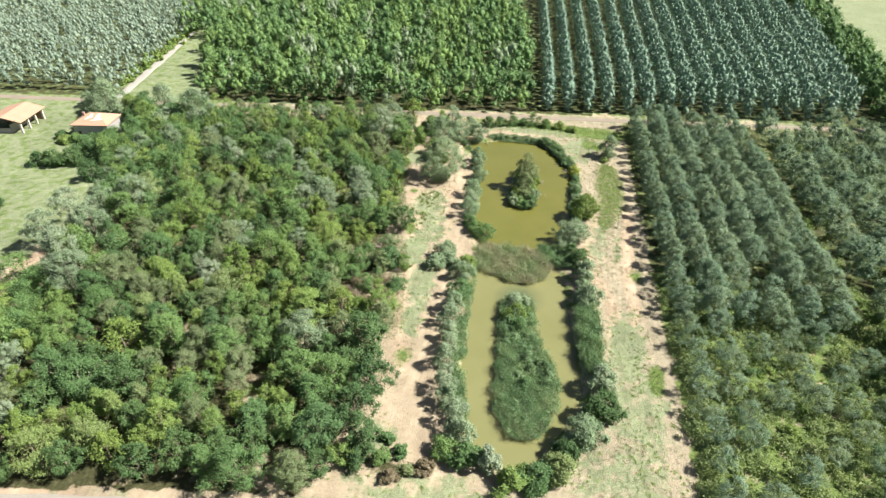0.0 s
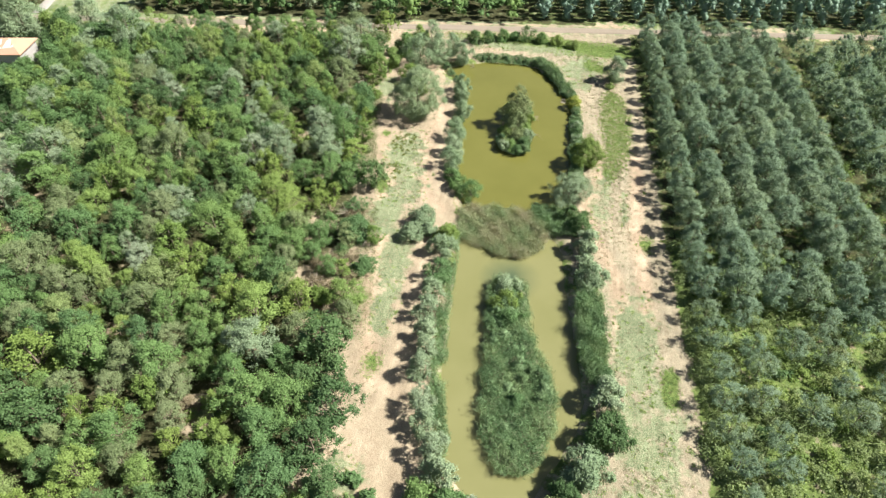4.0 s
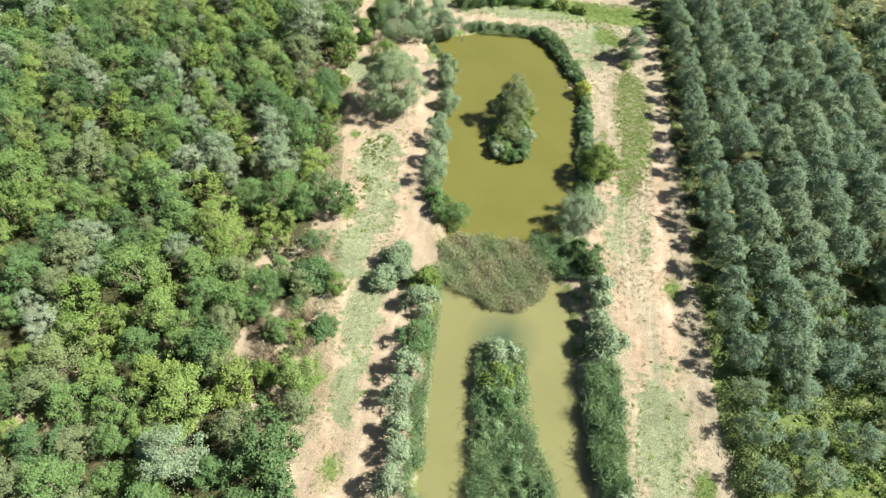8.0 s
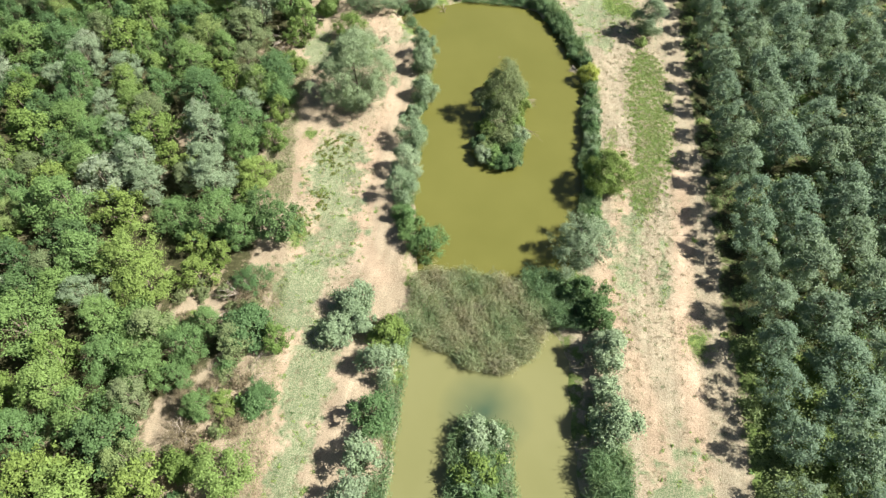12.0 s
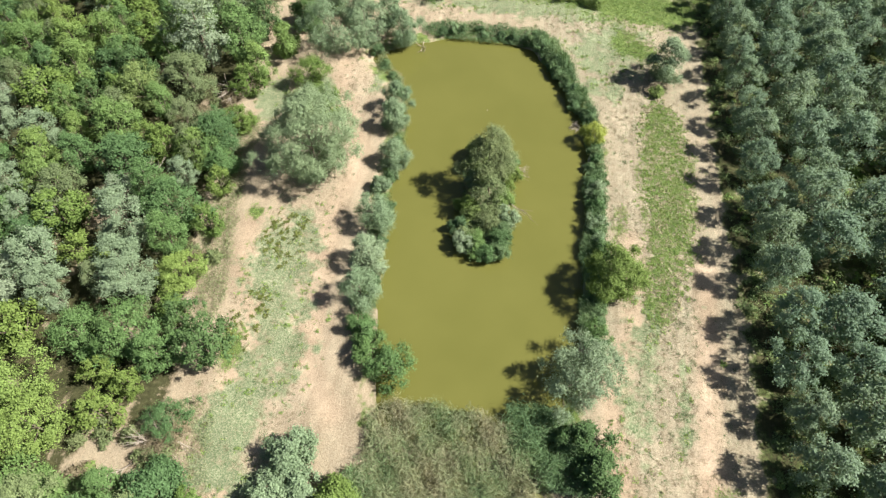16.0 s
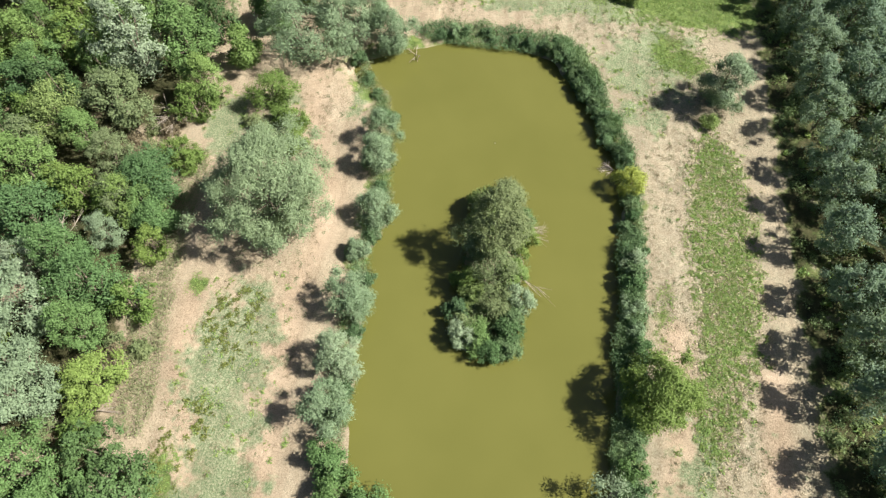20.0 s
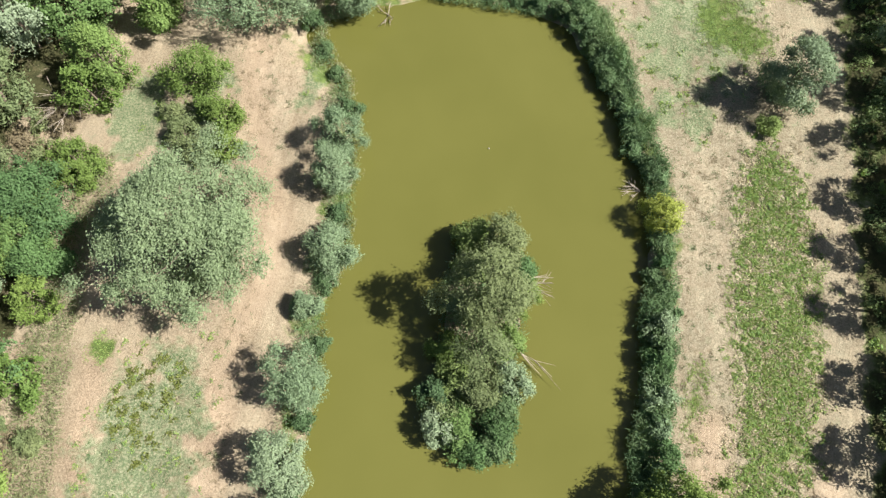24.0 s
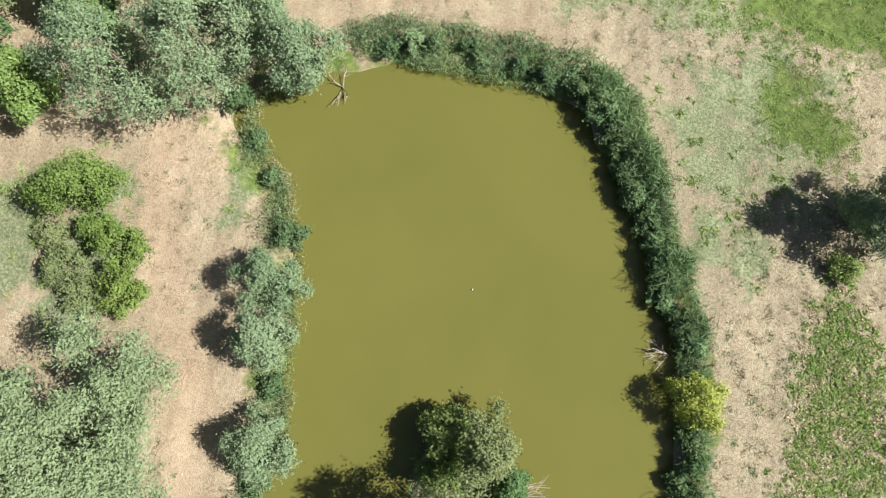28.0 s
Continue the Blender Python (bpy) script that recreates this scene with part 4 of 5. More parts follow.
far_trees("far_undergrowth", brambles, [(0.0, 1.2, 1.5, 0.35), (0.0, 0.9, 1.8, 0.35)], leaf_under, 260, 0.11, "tangled low green undergrowth beneath the poplars", "undergrowth", lobes=5, inner=0.0, ragged=0.3, tone=lambda x, y, k: k * 0.5 + 0.34 * min(max((-45 - y) / 30, 0), 1))
lane_shrubs = [(lane_line(y) - 10 + rng.normal(0, 1.2), y + 8, rng.uniform(0.6, 1.1), rng.uniform(0.7, 1.2)) for y in np.arange(24, 140, 2.6)]
far_trees("far_lane_shrubs", lane_shrubs, [(0.0, 4.5, 2.6, 0.4), (0.0, 3.6, 2.8, 0.4)], leaf_far_wood, 240, 0.45, "yellow-green shrubs along the lane", "shrubs", tone=lambda x, y, k: 0.72 + 0.2 * k)
# ---- trees and bushes on the banks ----
def bush(x, y, radius, height, mat, label, leaf=0.13, count=None, name="bush", foot=0.15, z=None, **kw):
    """A bush or small tree of its own shape at its place."""
    count = int((count or min(900 + 420 * radius * height, 9500)) * 1.6)
    leaf *= 0.8
    bush.made += 1
    ob = tree(name, 200 + bush.made, (foot, height * 1.06, radius * 1.14, 0.45), mat, count, leaf, label, "tree" if "tree" in name or name in ("willow", "poplar") else "bush", girth=0.03 + 0.025 * radius, **kw)
    ob.matrix_basis = stand(ob, x, y, 1.0, bush.made * 1.7, 1.0, z)
    return ob


bush.made = 0
GREY = dict(slim=0.45, upward=0.8)
great_willow = bush(-28.4, -20.0, 6.4, 12.0, leaf_great_willow, "large spreading grey-green willow on bare clay", 0.115, 52000, "willow", lobes=84, tuft=0.34, lobe=(0.08, 0.18), ragged=0.24, **GREY)
great_willow.matrix_basis = Matrix.Translation((-28.4, -20.2, ground_height(-28.4, -20.2))) @ Matrix.Diagonal((1, 1.2, 1, 1))
W_BANK = [(-18.8, -6.6, 2.3, 4.6), (-18.2, -10.4, 2.2, 4.2), (-16.8, -18, 2.5, 3.6), (-17.6, -23.4, 1.3, 2.0), (-16.8, -29.6, 2.75, 4.6), (-16.3, -36.3, 2.5, 4.2), (-15.9, -41.8, 2.7, 4.6)]
for x, y, r, h in W_BANK:
    tagged(bush(x, y, r, h * 1.15, leaf_willow, "rounded grey-green willow bush on the pond bank", 0.11, 8500, name="willow", tuft=0.3, **GREY), group="willows on the west bank")
for x, y, r, h in [(-14.6, -46.8, 1.9, 2.8), (-9.6, -51.2, 2.9, 4.4), (-12.6, -49.4, 2.2, 3.4)]:
    tagged(bush(x, y, r, h, leaf_broad, "green bank bush beside the reeds", 0.13, 5000, name="bank_bush"), group="bushes on the west bank")
for x, y, r, h in [(-34.4, -2.6, 2.9, 4.2), (-30.6, -6.4, 1.8, 2.8), (-29.4, -9.6, 1.6, 2.4), (-32.8, -5.6, 1.4, 2.0)]:
    tagged(bush(x, y, r, h, leaf_lime, "bright yellow-green shrub beside the clay track", 0.125, name="shrub"), group="yellow-green shrubs")
for x, y, r, h in [(-33.2, 6.8, 4.4, 8.8), (-28, 9.6, 3.6, 8.0), (-21.5, 10.8, 3.0, 5.6), (-25.5, 14.5, 2.8, 6.4), (-31.5, 15, 3.2, 9.5)]:
    tagged(bush(x, y, r, h, leaf_willow, "grey-green willow tree at the pond's corner", 0.125, 11000, name="willow", lobes=18, tuft=0.34, **GREY), group="willows at the corner")
for x, y, r, h in [(-38.5, 12, 3.4, 6), (-36, 20, 3.4, 5.4), (-41, 4, 2.6, 5.6)]:
    tagged(bush(x, y, r, h, leaf_broad, "green broadleaf tree beside the clay track", 0.17, name="broadleaf_tree"), group="trees by the track")
for x, y, r, h in [(-11, 27.2, 2.2, 3.2), (-3.4, 29, 2.8, 4), (1.5, 28.6, 2, 2.6), (6.5, 28, 2, 2.4), (11.5, 26.6, 1.7, 2.0), (-15.5, 25.5, 2.3, 2.8), (-19.5, 24.5, 2.5, 3.2), (-7, 28.4, 1.8, 2.4)]:
    tagged(bush(x, y, r, h, leaf_broad if r < 2.3 else leaf_oak, "green shrub along the road verge", 0.15, 3000, name="shrub", ragged=0.35), group="shrubs along the road")
for x, y, r, h in [(-34.4, -8.6, 1.7, 1.8), (-32.6, -10.6, 1.6, 1.6), (-36.2, -6.4, 1.2, 1.2)]:
    tagged(bush(x, y, r, h, leaf_olive, "low olive-green shrub beside the clay track", 0.125, name="shrub"), group="olive shrubs")
bush(23.4, 7.4, 2.9, 7.4, leaf_silver, "grey-green willow tree on dry grass", 0.13, 13000, "willow", lobes=15, tuft=0.3, **GREY)
bush(22.6, 3.4, 1.3, 1.3, leaf_broad, "low green bush beside the willow", 0.12)
bush(12.9, -8.6, 1.9, 3.5, leaf_yellow, "bright yellow-green bush on the pond bank", 0.1, 5200, tuft=0.24)
bush(16.3, -34.8, 3.7, 6.4, leaf_lime, "bright green round tree on the pond bank", 0.125, 17000, "bank_tree", lobes=34, lobe=(0.12, 0.24), foot=0.4)
bush(12.6, -49.0, 4.6, 6.2, leaf_silver, "pale grey willow leaning over the pond", 0.125, 15000, "willow", lobes=34, tuft=0.3, lobe=(0.11, 0.22), **GREY)
bank_rng = np.random.default_rng(41)
for y in np.arange(-11.2, -46.5, -1.55):
    if -38 < y < -31.6:
        continue
    r = bank_rng.uniform(0.9, 1.55) * (1.0 if y < -18 else 0.6)
    x = float(np.interp(-y, (8, 14, 20, 30, 40, 46), (12.8, 13.2, 13.9, 14.3, 14.7, 14.0))) + bank_rng.normal(0, 0.35)
    mat = (leaf_broad, leaf_bank, leaf_bank, leaf_willow)[int(bank_rng.integers(0, 4))]
    tagged(bush(x, y, r, r * bank_rng.uniform(0.95, 1.65), mat, "dark green bank bush at the water's edge", 0.115, 1900, name="bank_bush", ragged=0.4, lobes=12, lobe=(0.14, 0.3), upward=0.9), group="bushes on the east bank")
for x, y, r, h in [(15.2, -60, 2.4, 4.2), (17.0, -65.2, 2.7, 4.8), (13.6, -56.4, 2.4, 3.4), (18.0, -74.6, 3.1, 4.4), (16.5, -70, 1.7, 3.0)]:
    tagged(bush(x, y, r, h, leaf_willow if y < -62 else leaf_oak, "willow bush on the near pond's bank", 0.18, name="willow", tuft=0.32, **GREY), group="willows on the east bank")
for x, y, r, h, m in [(20.4, -100.6, 2.6, 5.4, leaf_willow), (20.6, -107.6, 3.2, 5.0, leaf_oak), (17, -115, 3.4, 5.2, leaf_willow), (13.4, -122.4, 2.9, 3.6, leaf_broad), (9.6, -124.6, 3.0, 3.4, leaf_broad),
                      (5.8, -126, 2.8, 3.0, leaf_broad), (1.2, -123.8, 1.9, 5.6, leaf_silver), (-2.6, -123.2, 2.7, 3.4, leaf_broad), (-6.6, -122, 2.4, 2.6, leaf_broad), (14.6, -118.4, 2.4, 3.4, leaf_oak)]:
    tagged(bush(x, y, r, h, m, "bushy tree at the near pond's end", 0.19, name="bank_tree"), group="trees round the pond's end")
W_ROW = [(-12.6, -71.4, 2.7, 4.4), (-12.2, -78.4, 2.7, 4.6), (-12.2, -84, 2.3, 5), (-12.1, -88.6, 2.6, 5), (-11.6, -93, 2.0, 4.4), (-10.6, -101.5, 2.3, 5.6), (-10.6, -97, 2.0, 4.6), (-9.0, -107.4, 2.4, 5.8), (-7.6, -111.6, 2.2, 5.2), (-6, -115.4, 2.3, 5.6), (-3.8, -119, 2.2, 5.2)]
for n, (x, y, r, h) in enumerate(W_ROW):
    tagged(bush(x, y, r, h, leaf_broad if n == 1 else leaf_silver if n % 2 else leaf_willow, "grey-green willow in a row on the bank", 0.17, 3400, name="willow", tuft=0.3, **GREY), group="willow row")
for x, y, r, h, m in [(-18.2, -62.6, 2.8, 3.8, leaf_willow), (-19.6, -67.8, 2.4, 3.2, leaf_willow), (-12.8, -67, 2.4, 3.8, leaf_lime), (-16.4, -66, 1.7, 2.8, leaf_willow)]:
    tagged(bush(x, y, r, h, m, "bush on bare clay beside the reed bed", 0.17, name="bush"), group="bushes by the reeds")
for x, y, r, h, m in [(-31.5, -69.6, 3.4, 4.2, leaf_broad), (-27.4, -79, 2.0, 2.4, leaf_broad), (-32.5, -88, 2.5, 3.2, leaf_lime), (-14, -124, 1.4, 1.4, leaf_broad), (-17, -121.5, 1.2, 1.3, leaf_broad), (-45.5, -72.5, 3.8, 5, leaf_broad)]:
    tagged(bush(x, y, r, h, m, "shrub on open ground at the wood's edge", 0.19, name="shrub"), group="shrubs at the wood's edge")

for x, y, r, h in [(-28.7, -82.2, 1.8, 2.0), (-33.8, -61.9, 2.0, 2.6), (-33.5, -88.3, 1.8, 1.8), (-33.1, -78.3, 1.7, 2.0), (-46.6, -9, 1.6, 2.0), (-32, -81.5, 2.0, 2.2), (-35.6, -85, 2.4, 2.6), (-30.6, -86.5, 1.8, 1.8), (-36.5, -80, 1.8, 2.2), (-34, -89.5, 1.8, 1.6), (-33.6, -64.6, 1.8, 2.4)]:
    tagged(bush(x, y, r, h, leaf_dry, "dry grey-brown bush on open ground", 0.09, 2600, name="dry_bush", slim=0.25, ragged=0.35, tuft=0.3), group="dry bushes")

for x, y, r, h, m in [(-20.5, -127.5, 2.2, 3.0, leaf_oak), (-17, -126, 1.6, 2.0, leaf_broad), (-24, -127, 2.4, 3.4, leaf_broad), (-12, -127.5, 1.3, 1.4, leaf_olive), (-9, -126, 1.5, 1.6, leaf_dry), (-14.5, -129, 1.4, 1.4, leaf_dry)]:
    tagged(bush(x, y, r, h, m, "shrub on dry ground beside the track", 0.17, 2600, name="shrub"), group="shrubs beside the track")
for x, y, r, h in [(-25.4, 7.0, 1.3, 1.9), (-23.4, 4.2, 1.0, 1.5), (-19.0, -2.8, 1.3, 1.9), (-21.4, 1.4, 0.8, 1.1), (-17.4, -13.8, 0.9, 1.3), (-16.6, -20.6, 1.0, 1.4), (-15.8, -26.4, 0.9, 1.2), (-15.4, -33.0, 1.0, 1.3), (-14.9, -39.2, 0.9, 1.3)]:
    tagged(bush(x, y, r, h, leaf_bank, "small green bush on the pond's west bank", 0.11, 1800, name="bank_bush", ragged=0.4, lobes=10), group="small bushes on the west bank")
bush(-43.1, -13.9, 2.3, 3.0, leaf_lime, "bright green shrub at the wood's edge", 0.125, 4200, name="shrub")
for x, y, r, h in [(-43.6, -19.4, 3.4, 5.6), (-41.6, -24.2, 2.6, 4.2), (-45.6, -22.6, 3.2, 6.0)]:
    tagged(bush(x, y, r, h, leaf_broad, "leafy green tree at the wood's edge above the willow", 0.13, 7000, name="broadleaf_tree", lobes=16), group="trees by the willow")
scrub_rng = np.random.default_rng(17)
for x0, y0, r0 in BARE:
    for _ in range(int(r0 * 2.2)):
        a, d, r = scrub_rng.uniform(0, 6.283), r0 * scrub_rng.uniform(0.2, 1.0), scrub_rng.uniform(0.8, 1.7)
        kind = scrub_rng.choice(3, p=(0.45, 0.3, 0.25))
        tagged(bush(x0 + math.cos(a) * d, y0 + math.sin(a) * d, r, r * scrub_rng.uniform(0.9, 1.4), (leaf_dry, leaf_olive, leaf_broad)[kind], ("dry brown scrub on an open patch in the wood", "low olive scrub on an open patch in the wood", "low green scrub on an open patch in the wood")[kind], 0.13, 800, name="scrub_bush", tuft=0.3, ragged=0.3), group="scrub in the wood's open patches")

# ---- the islet in the far pond ----
isle_z = -0.35
for x, y, r, h, m, text in [(-2.4, -19.6, 3.5, 10.2, leaf_olive, "tall olive-green willow on the islet"), (-1.4, -14.8, 2.3, 5.6, leaf_olive, "olive-green willow on the islet"), (-4.2, -14.6, 2.0, 2.8, leaf_broad, "green bush on the islet")]:
    bush(x, y, r, h, m, text, 0.125, 13000 if r > 3 else 6000, "willow", z=isle_z, lobes=18, tuft=0.28, **GREY)
for x, y, r, h, m in [(1.0, -19, 1.6, 2.6, leaf_lime), (1.4, -26.4, 1.6, 3.0, leaf_willow), (-1.2, -27.6, 2.2, 2.8, leaf_olive), (-3.4, -26.8, 1.8, 2.2, leaf_broad), (0.6, -30.4, 1.9, 2.6, leaf_oak), (-2.4, -31, 2.0, 2.0, leaf_broad), (-4.6, -24.6, 1.5, 2.2, leaf_lime), (0.7, -22.8, 1.4, 2.4, leaf_broad), (-4.0, -17.0, 1.6, 3, leaf_broad), (-4.4, -20.8, 1.5, 3, leaf_willow), (-1.6, -24.4, 2.5, 6.4, leaf_olive), (0.6, -16.6, 1.6, 3.2, leaf_broad), (-3.8, -29.4, 1.5, 2.2, leaf_broad), (-0.6, -32.4, 1.6, 1.8, leaf_broad), (-4.0, -31.4, 1.5, 2.2, leaf_willow), (1.2, -28.6, 1.5, 2.2, leaf_bank), (0.8, -32.0, 1.4, 2.0, leaf_bank), (-5.0, -28.6, 1.3, 2.0, leaf_bank)]:
    tagged(bush(x, y, r, h, m, "bush on the islet in the pond", 0.115, 4000, "bush", z=isle_z), group="bushes on the islet")


def dead_branches(name, x, y, z, reach, seed, label, count=6, up=0.8, lean=(0, 0)):
    """Bare forked limbs."""
    rng = np.random.default_rng(seed)
    nodes = [((0, 0, -0.2), 0.06, 0), ((0, 0, 0.1), 0.05, 0)]
    for _ in range(count):
        way = unit(np.array([rng.normal() + lean[0], rng.normal() + lean[1], abs(rng.normal()) * up]))
        b, c = way * reach * 0.5 + rng.normal(0, 0.12 * reach, 3) * (1, 1, 0.5), way * reach * rng.uniform(0.8, 1.1)
        nodes.append((b, 0.036, 1))
        fork = len(nodes) - 1
        nodes.append((c, 0.02, fork))
        for _ in range(4):
            nodes.append((b + (c - b) * 0.6 + rng.normal(0, 0.22 * reach, 3) * (1, 1, 0.4), 0.008, fork))
    ob = new(name, mesh_of(name, *limbs(nodes, 4), dead_wood))
    ob.location = (x, y, z)
    return tagged(ob, label, "dead wood")


dead_branches("dead_branch", 1.0, -17.6, 0.6, 2.8, 1, "bleached dead branches reaching over the water", 4, 0.5, (3, 0.6))
dead_branches("dead_branch", 1.4, -23.4, 0.4, 3.6, 2, "bleached dead branch lying on the water", 2, 0.2, (3, -2.0))
dead_branches("dead_tree", -34.2, -63.6, 0.2, 4.2, 4, "bare bleached dead tree at the wood's edge", 9, 1.0)
dead_branches("dead_tree", -36, -66.8, 0.2, 3.0, 5, "bare bleached dead tree at the wood's edge", 5, 1.0)
dead_branches("dead_tree", -29.4, -75.2, 0.1, 3.6, 6, "bare bleached dead tree at the wood's edge", 6, 0.8)
dead_branches("dead_tree", -51, -28.4, 2.0, 4.0, 7, "bare dead tree between green trees", 6, 1.0)
dead_branches("dead_tree", -40.6, -46.2, 0.2, 4.0, 8, "bare fallen dead tree at the wood's edge", 5, 0.5)
dead_branches("dead_tree", -48.6, -33.6, 0.6, 4.0, 9, "bare fallen dead tree at the wood's edge", 5, 0.5)
dead_branches("dead_tree", -45.5, -8, 1.0, 4.0, 10, "bare dead tree at the wood's edge", 7, 0.9)
dead_branches("dead_branch", -17.9, 10.2, -0.65, 1.8, 11, "dead twigs standing in the shallow water", 5, 0.6)
dead_branches("dead_branch", 10.9, -5.6, -0.65, 1.8, 12, "dead twigs hanging over the water", 7, 0.3, (-2, -1))
dead_branches("dead_tree", -35, -84, 0.1, 2.4, 13, "grey brown dead bush on open ground", 14, 0.9)
dead_branches("dead_tree", -33, -79.5, 0.1, 2.2, 14, "grey brown dead bush on open ground", 14, 0.9)


float_ball = new("float", mesh_of("float", *limbs([((0, 0, -0.12), 0.03, 0), ((0, 0, -0.06), 0.11, 0), ((0, 0, 0.02), 0.15, 1), ((0, 0, 0.10), 0.11, 2), ((0, 0, 0.15), 0.04, 3), ((0, 0, 0.22), 0.015, 4)], 10), pale_plaster))
float_ball.location, float_ball.scale = (-4.4, -3.8, WATER), (0.55, 0.55, 0.55)
tagged(float_ball, "small whitish float on the pond water", "float")

# ---- reeds ----

def reeds(name, ring, count, tall, mat, label, seed, leaf=0.05, foot=WATER, gaps=0.0):
    """Standing blades within an outline, leaning about."""
    rng = np.random.default_rng(seed)
    count, leaf = int(count * 1.6), leaf * 0.68
    lo, hi = ring.min(0), ring.max(0)
    p = rng.uniform(lo, hi, (count * 4, 2))
    p = p[to_shore(ring, p[:, 0], p[:, 1]) < rng.uniform(-0.2, 0.5, len(p))][:count * 2]
    if gaps:
        p = p[np.sin(p[:, 0] * 0.9 + seed) * np.cos(p[:, 1] * 0.55 + seed) > rng.uniform(-1, 0.9, len(p)) * 0.4 + gaps - 0.5]
    p = p[:count]
    low = np.maximum(heights(p[:, 0], p[:, 1]), foot)
    wave = 0.8 + 0.34 * np.sin(p[:, 0] * 1.3 + seed) * np.cos(p[:, 1] * 1.1) + 0.24 * np.sin(p[:, 0] * 3.1 - p[:, 1] * 2.3) * np.cos(p[:, 1] * 3.7 + p[:, 0]) + rng.normal(0, 0.2, len(p))
    wave = np.clip(wave, 0.3, 1.7)
    up = np.column_stack([rng.normal(0, 0.22, len(p)), rng.normal(0, 0.22, len(p)), np.ones(len(p))])
    h = tall * wave
    middle = np.column_stack([p, low]) + up * (h * rng.uniform(0.5, 0.92, len(p)))[:, None]
    a = rng.uniform(0, 6.283, len(p))
    normals = np.column_stack([np.cos(a), np.sin(a), rng.uniform(0.4, 1.6, len(p))])
    droop = up * rng.uniform(0.2, 1.0, (len(p), 1)) + rng.normal(0, 0.6, up.shape)
    side = unit(np.cross(normals, droop))
    half = unit(droop) * (h * 0.2)[:, None]
    w = side * (leaf * rng.uniform(0.7, 1.6, len(p)))[:, None]
    verts = np.stack([middle - half - w * 0.4, middle - half + w * 0.4, middle + half * 0.2 + w, middle + half], 1).reshape(-1, 3)
    tone = np.clip(0.5 + 0.3 * np.sin(p[:, 0] * 0.55 + seed) * np.cos(p[:, 1] * 0.45 - seed) + 0.12 * np.sin(p[:, 0] * 1.9 + p[:, 1] * 1.4) + rng.normal(0, 0.14, len(p)), 0, 1)
    return tagged(new(name, mesh_of(name, verts, np.arange(len(verts)).reshape(-1, 4), mat, np.repeat(tone, 4))), label, "reeds", kind="stuff")


reeds("reed_bed", outline([(-54.4, -8.5, 3), (-57, -11, 7), (-62, -10.6, 9), (-66, -9.8, 8), (-68.5, -2.4, 5.4), (-69.8, -0.5, 3.5)]), 30000, 1.7, leaf_reed_dry, "dense bed of brownish green reeds between the ponds", 3, 0.045)
reeds("reed_bed_green", outline([(-52.5, 6, 11.5), (-56, 4, 14), (-60, 7.5, 14.5), (-62, 10, 14)]), 9000, 1.9, leaf_reed, "dense dark green reeds beside the pond", 4, 0.05)
reeds("reed_isle", grown(LONG_ISLE, 0.6), 44000, 1.8, leaf_reed, "dense green reeds covering the long island", 5, 0.055)
reeds("reed_bank_east", outline([(-77.5, 15, 19.6), (-84, 15.6, 20), (-92, 16.4, 20.4), (-98, 17.6, 21.4)]), 20000, 2.3, leaf_reed, "tall dark green reeds on the near pond's bank", 6, 0.055)
reeds("reed_bank_north", outline([(17, -9, -1.4), (16.2, -17, 2), (14.2, -19.5, 4.2), (13, -16, 1)]), 10000, 1.0, leaf_reed, "green reeds along the far shore", 7, 0.045)
reeds("reed_bank_corner", outline([(15, 0.2, 4.6), (10.5, 3.4, 6.8), (6, 5.8, 8.6), (1.5, 8.1, 10.6), (-2.5, 10.2, 12.2), (-6.5, 11.6, 13.2)]), 22000, 1.7, leaf_reed, "tall green reeds on the curved shore", 8, 0.045, gaps=0.28)
reeds("reed_bank_west", outline([(9.6, -24.6, -21.8), (7.5, -27, -25), (5, -25.4, -23.4), (0, -21.4, -19.4), (-8, -18.8, -17), (-14, -17.4, -15.8), (-26, -18, -16.2), (-46, -15.6, -13.2)]), 17000, 0.9, leaf_reed, "low green sedge along the west shore", 9, 0.045, gaps=0.2)
reeds("sedge_bank_west", outline([(9.6, -25, -21.6), (7.5, -27.4, -24.6), (5, -26, -23), (0, -22.2, -19), (-8, -19.6, -16.8), (-14, -18.2, -15.6), (-26, -18.4, -16), (-46, -16.2, -13)]), 12000, 0.8, leaf_sedge_pale, "pale grey-green sedge and dry stems on the west shore", 19, 0.045, gaps=0.1)
corner_rng = np.random.default_rng(47)
for n in range(26):
    k = n / 25
    x, y = np.interp(k, (0, 0.3, 0.5, 0.75, 1), (-15, 0.5, 5.0, 8.6, 11.8)), np.interp(k, (0, 0.3, 0.5, 0.75, 1), (15.0, 14.2, 9.2, 2.6, -5.0))
    r = corner_rng.uniform(0.7, 1.25) * (0.75 if k < 0.3 else 1.0)
    tagged(bush(float(x) + corner_rng.normal(0, 0.5), float(y) + corner_rng.normal(0, 0.4), r, r * corner_rng.uniform(1.2, 2.0), (leaf_bank, leaf_isle, leaf_bank)[n % 3], "green shrub among the shore's reeds", 0.11, 1400, "bank_bush", lobes=10, ragged=0.45, upward=0.9, lobe=(0.14, 0.3)), group="shrubs in the shore's reeds")
reeds("reed_bank_side", outline([(-6, 11.7, 13.4), (-14, 12.3, 14.2), (-30, 12.5, 15.2), (-44, 12.6, 15.4)]), 20000, 1.3, leaf_reed, "green sedge along the east shore", 10, 0.045, gaps=0.2)
reeds("reed_shore", outline([(-63, -12.6, -9.8), (-80, -11.2, -9), (-100, -9.2, -7), (-118, -6, -3)]), 20000, 1.3, leaf_reed, "green sedge along the near pond's shore", 11, 0.05, gaps=0.15)
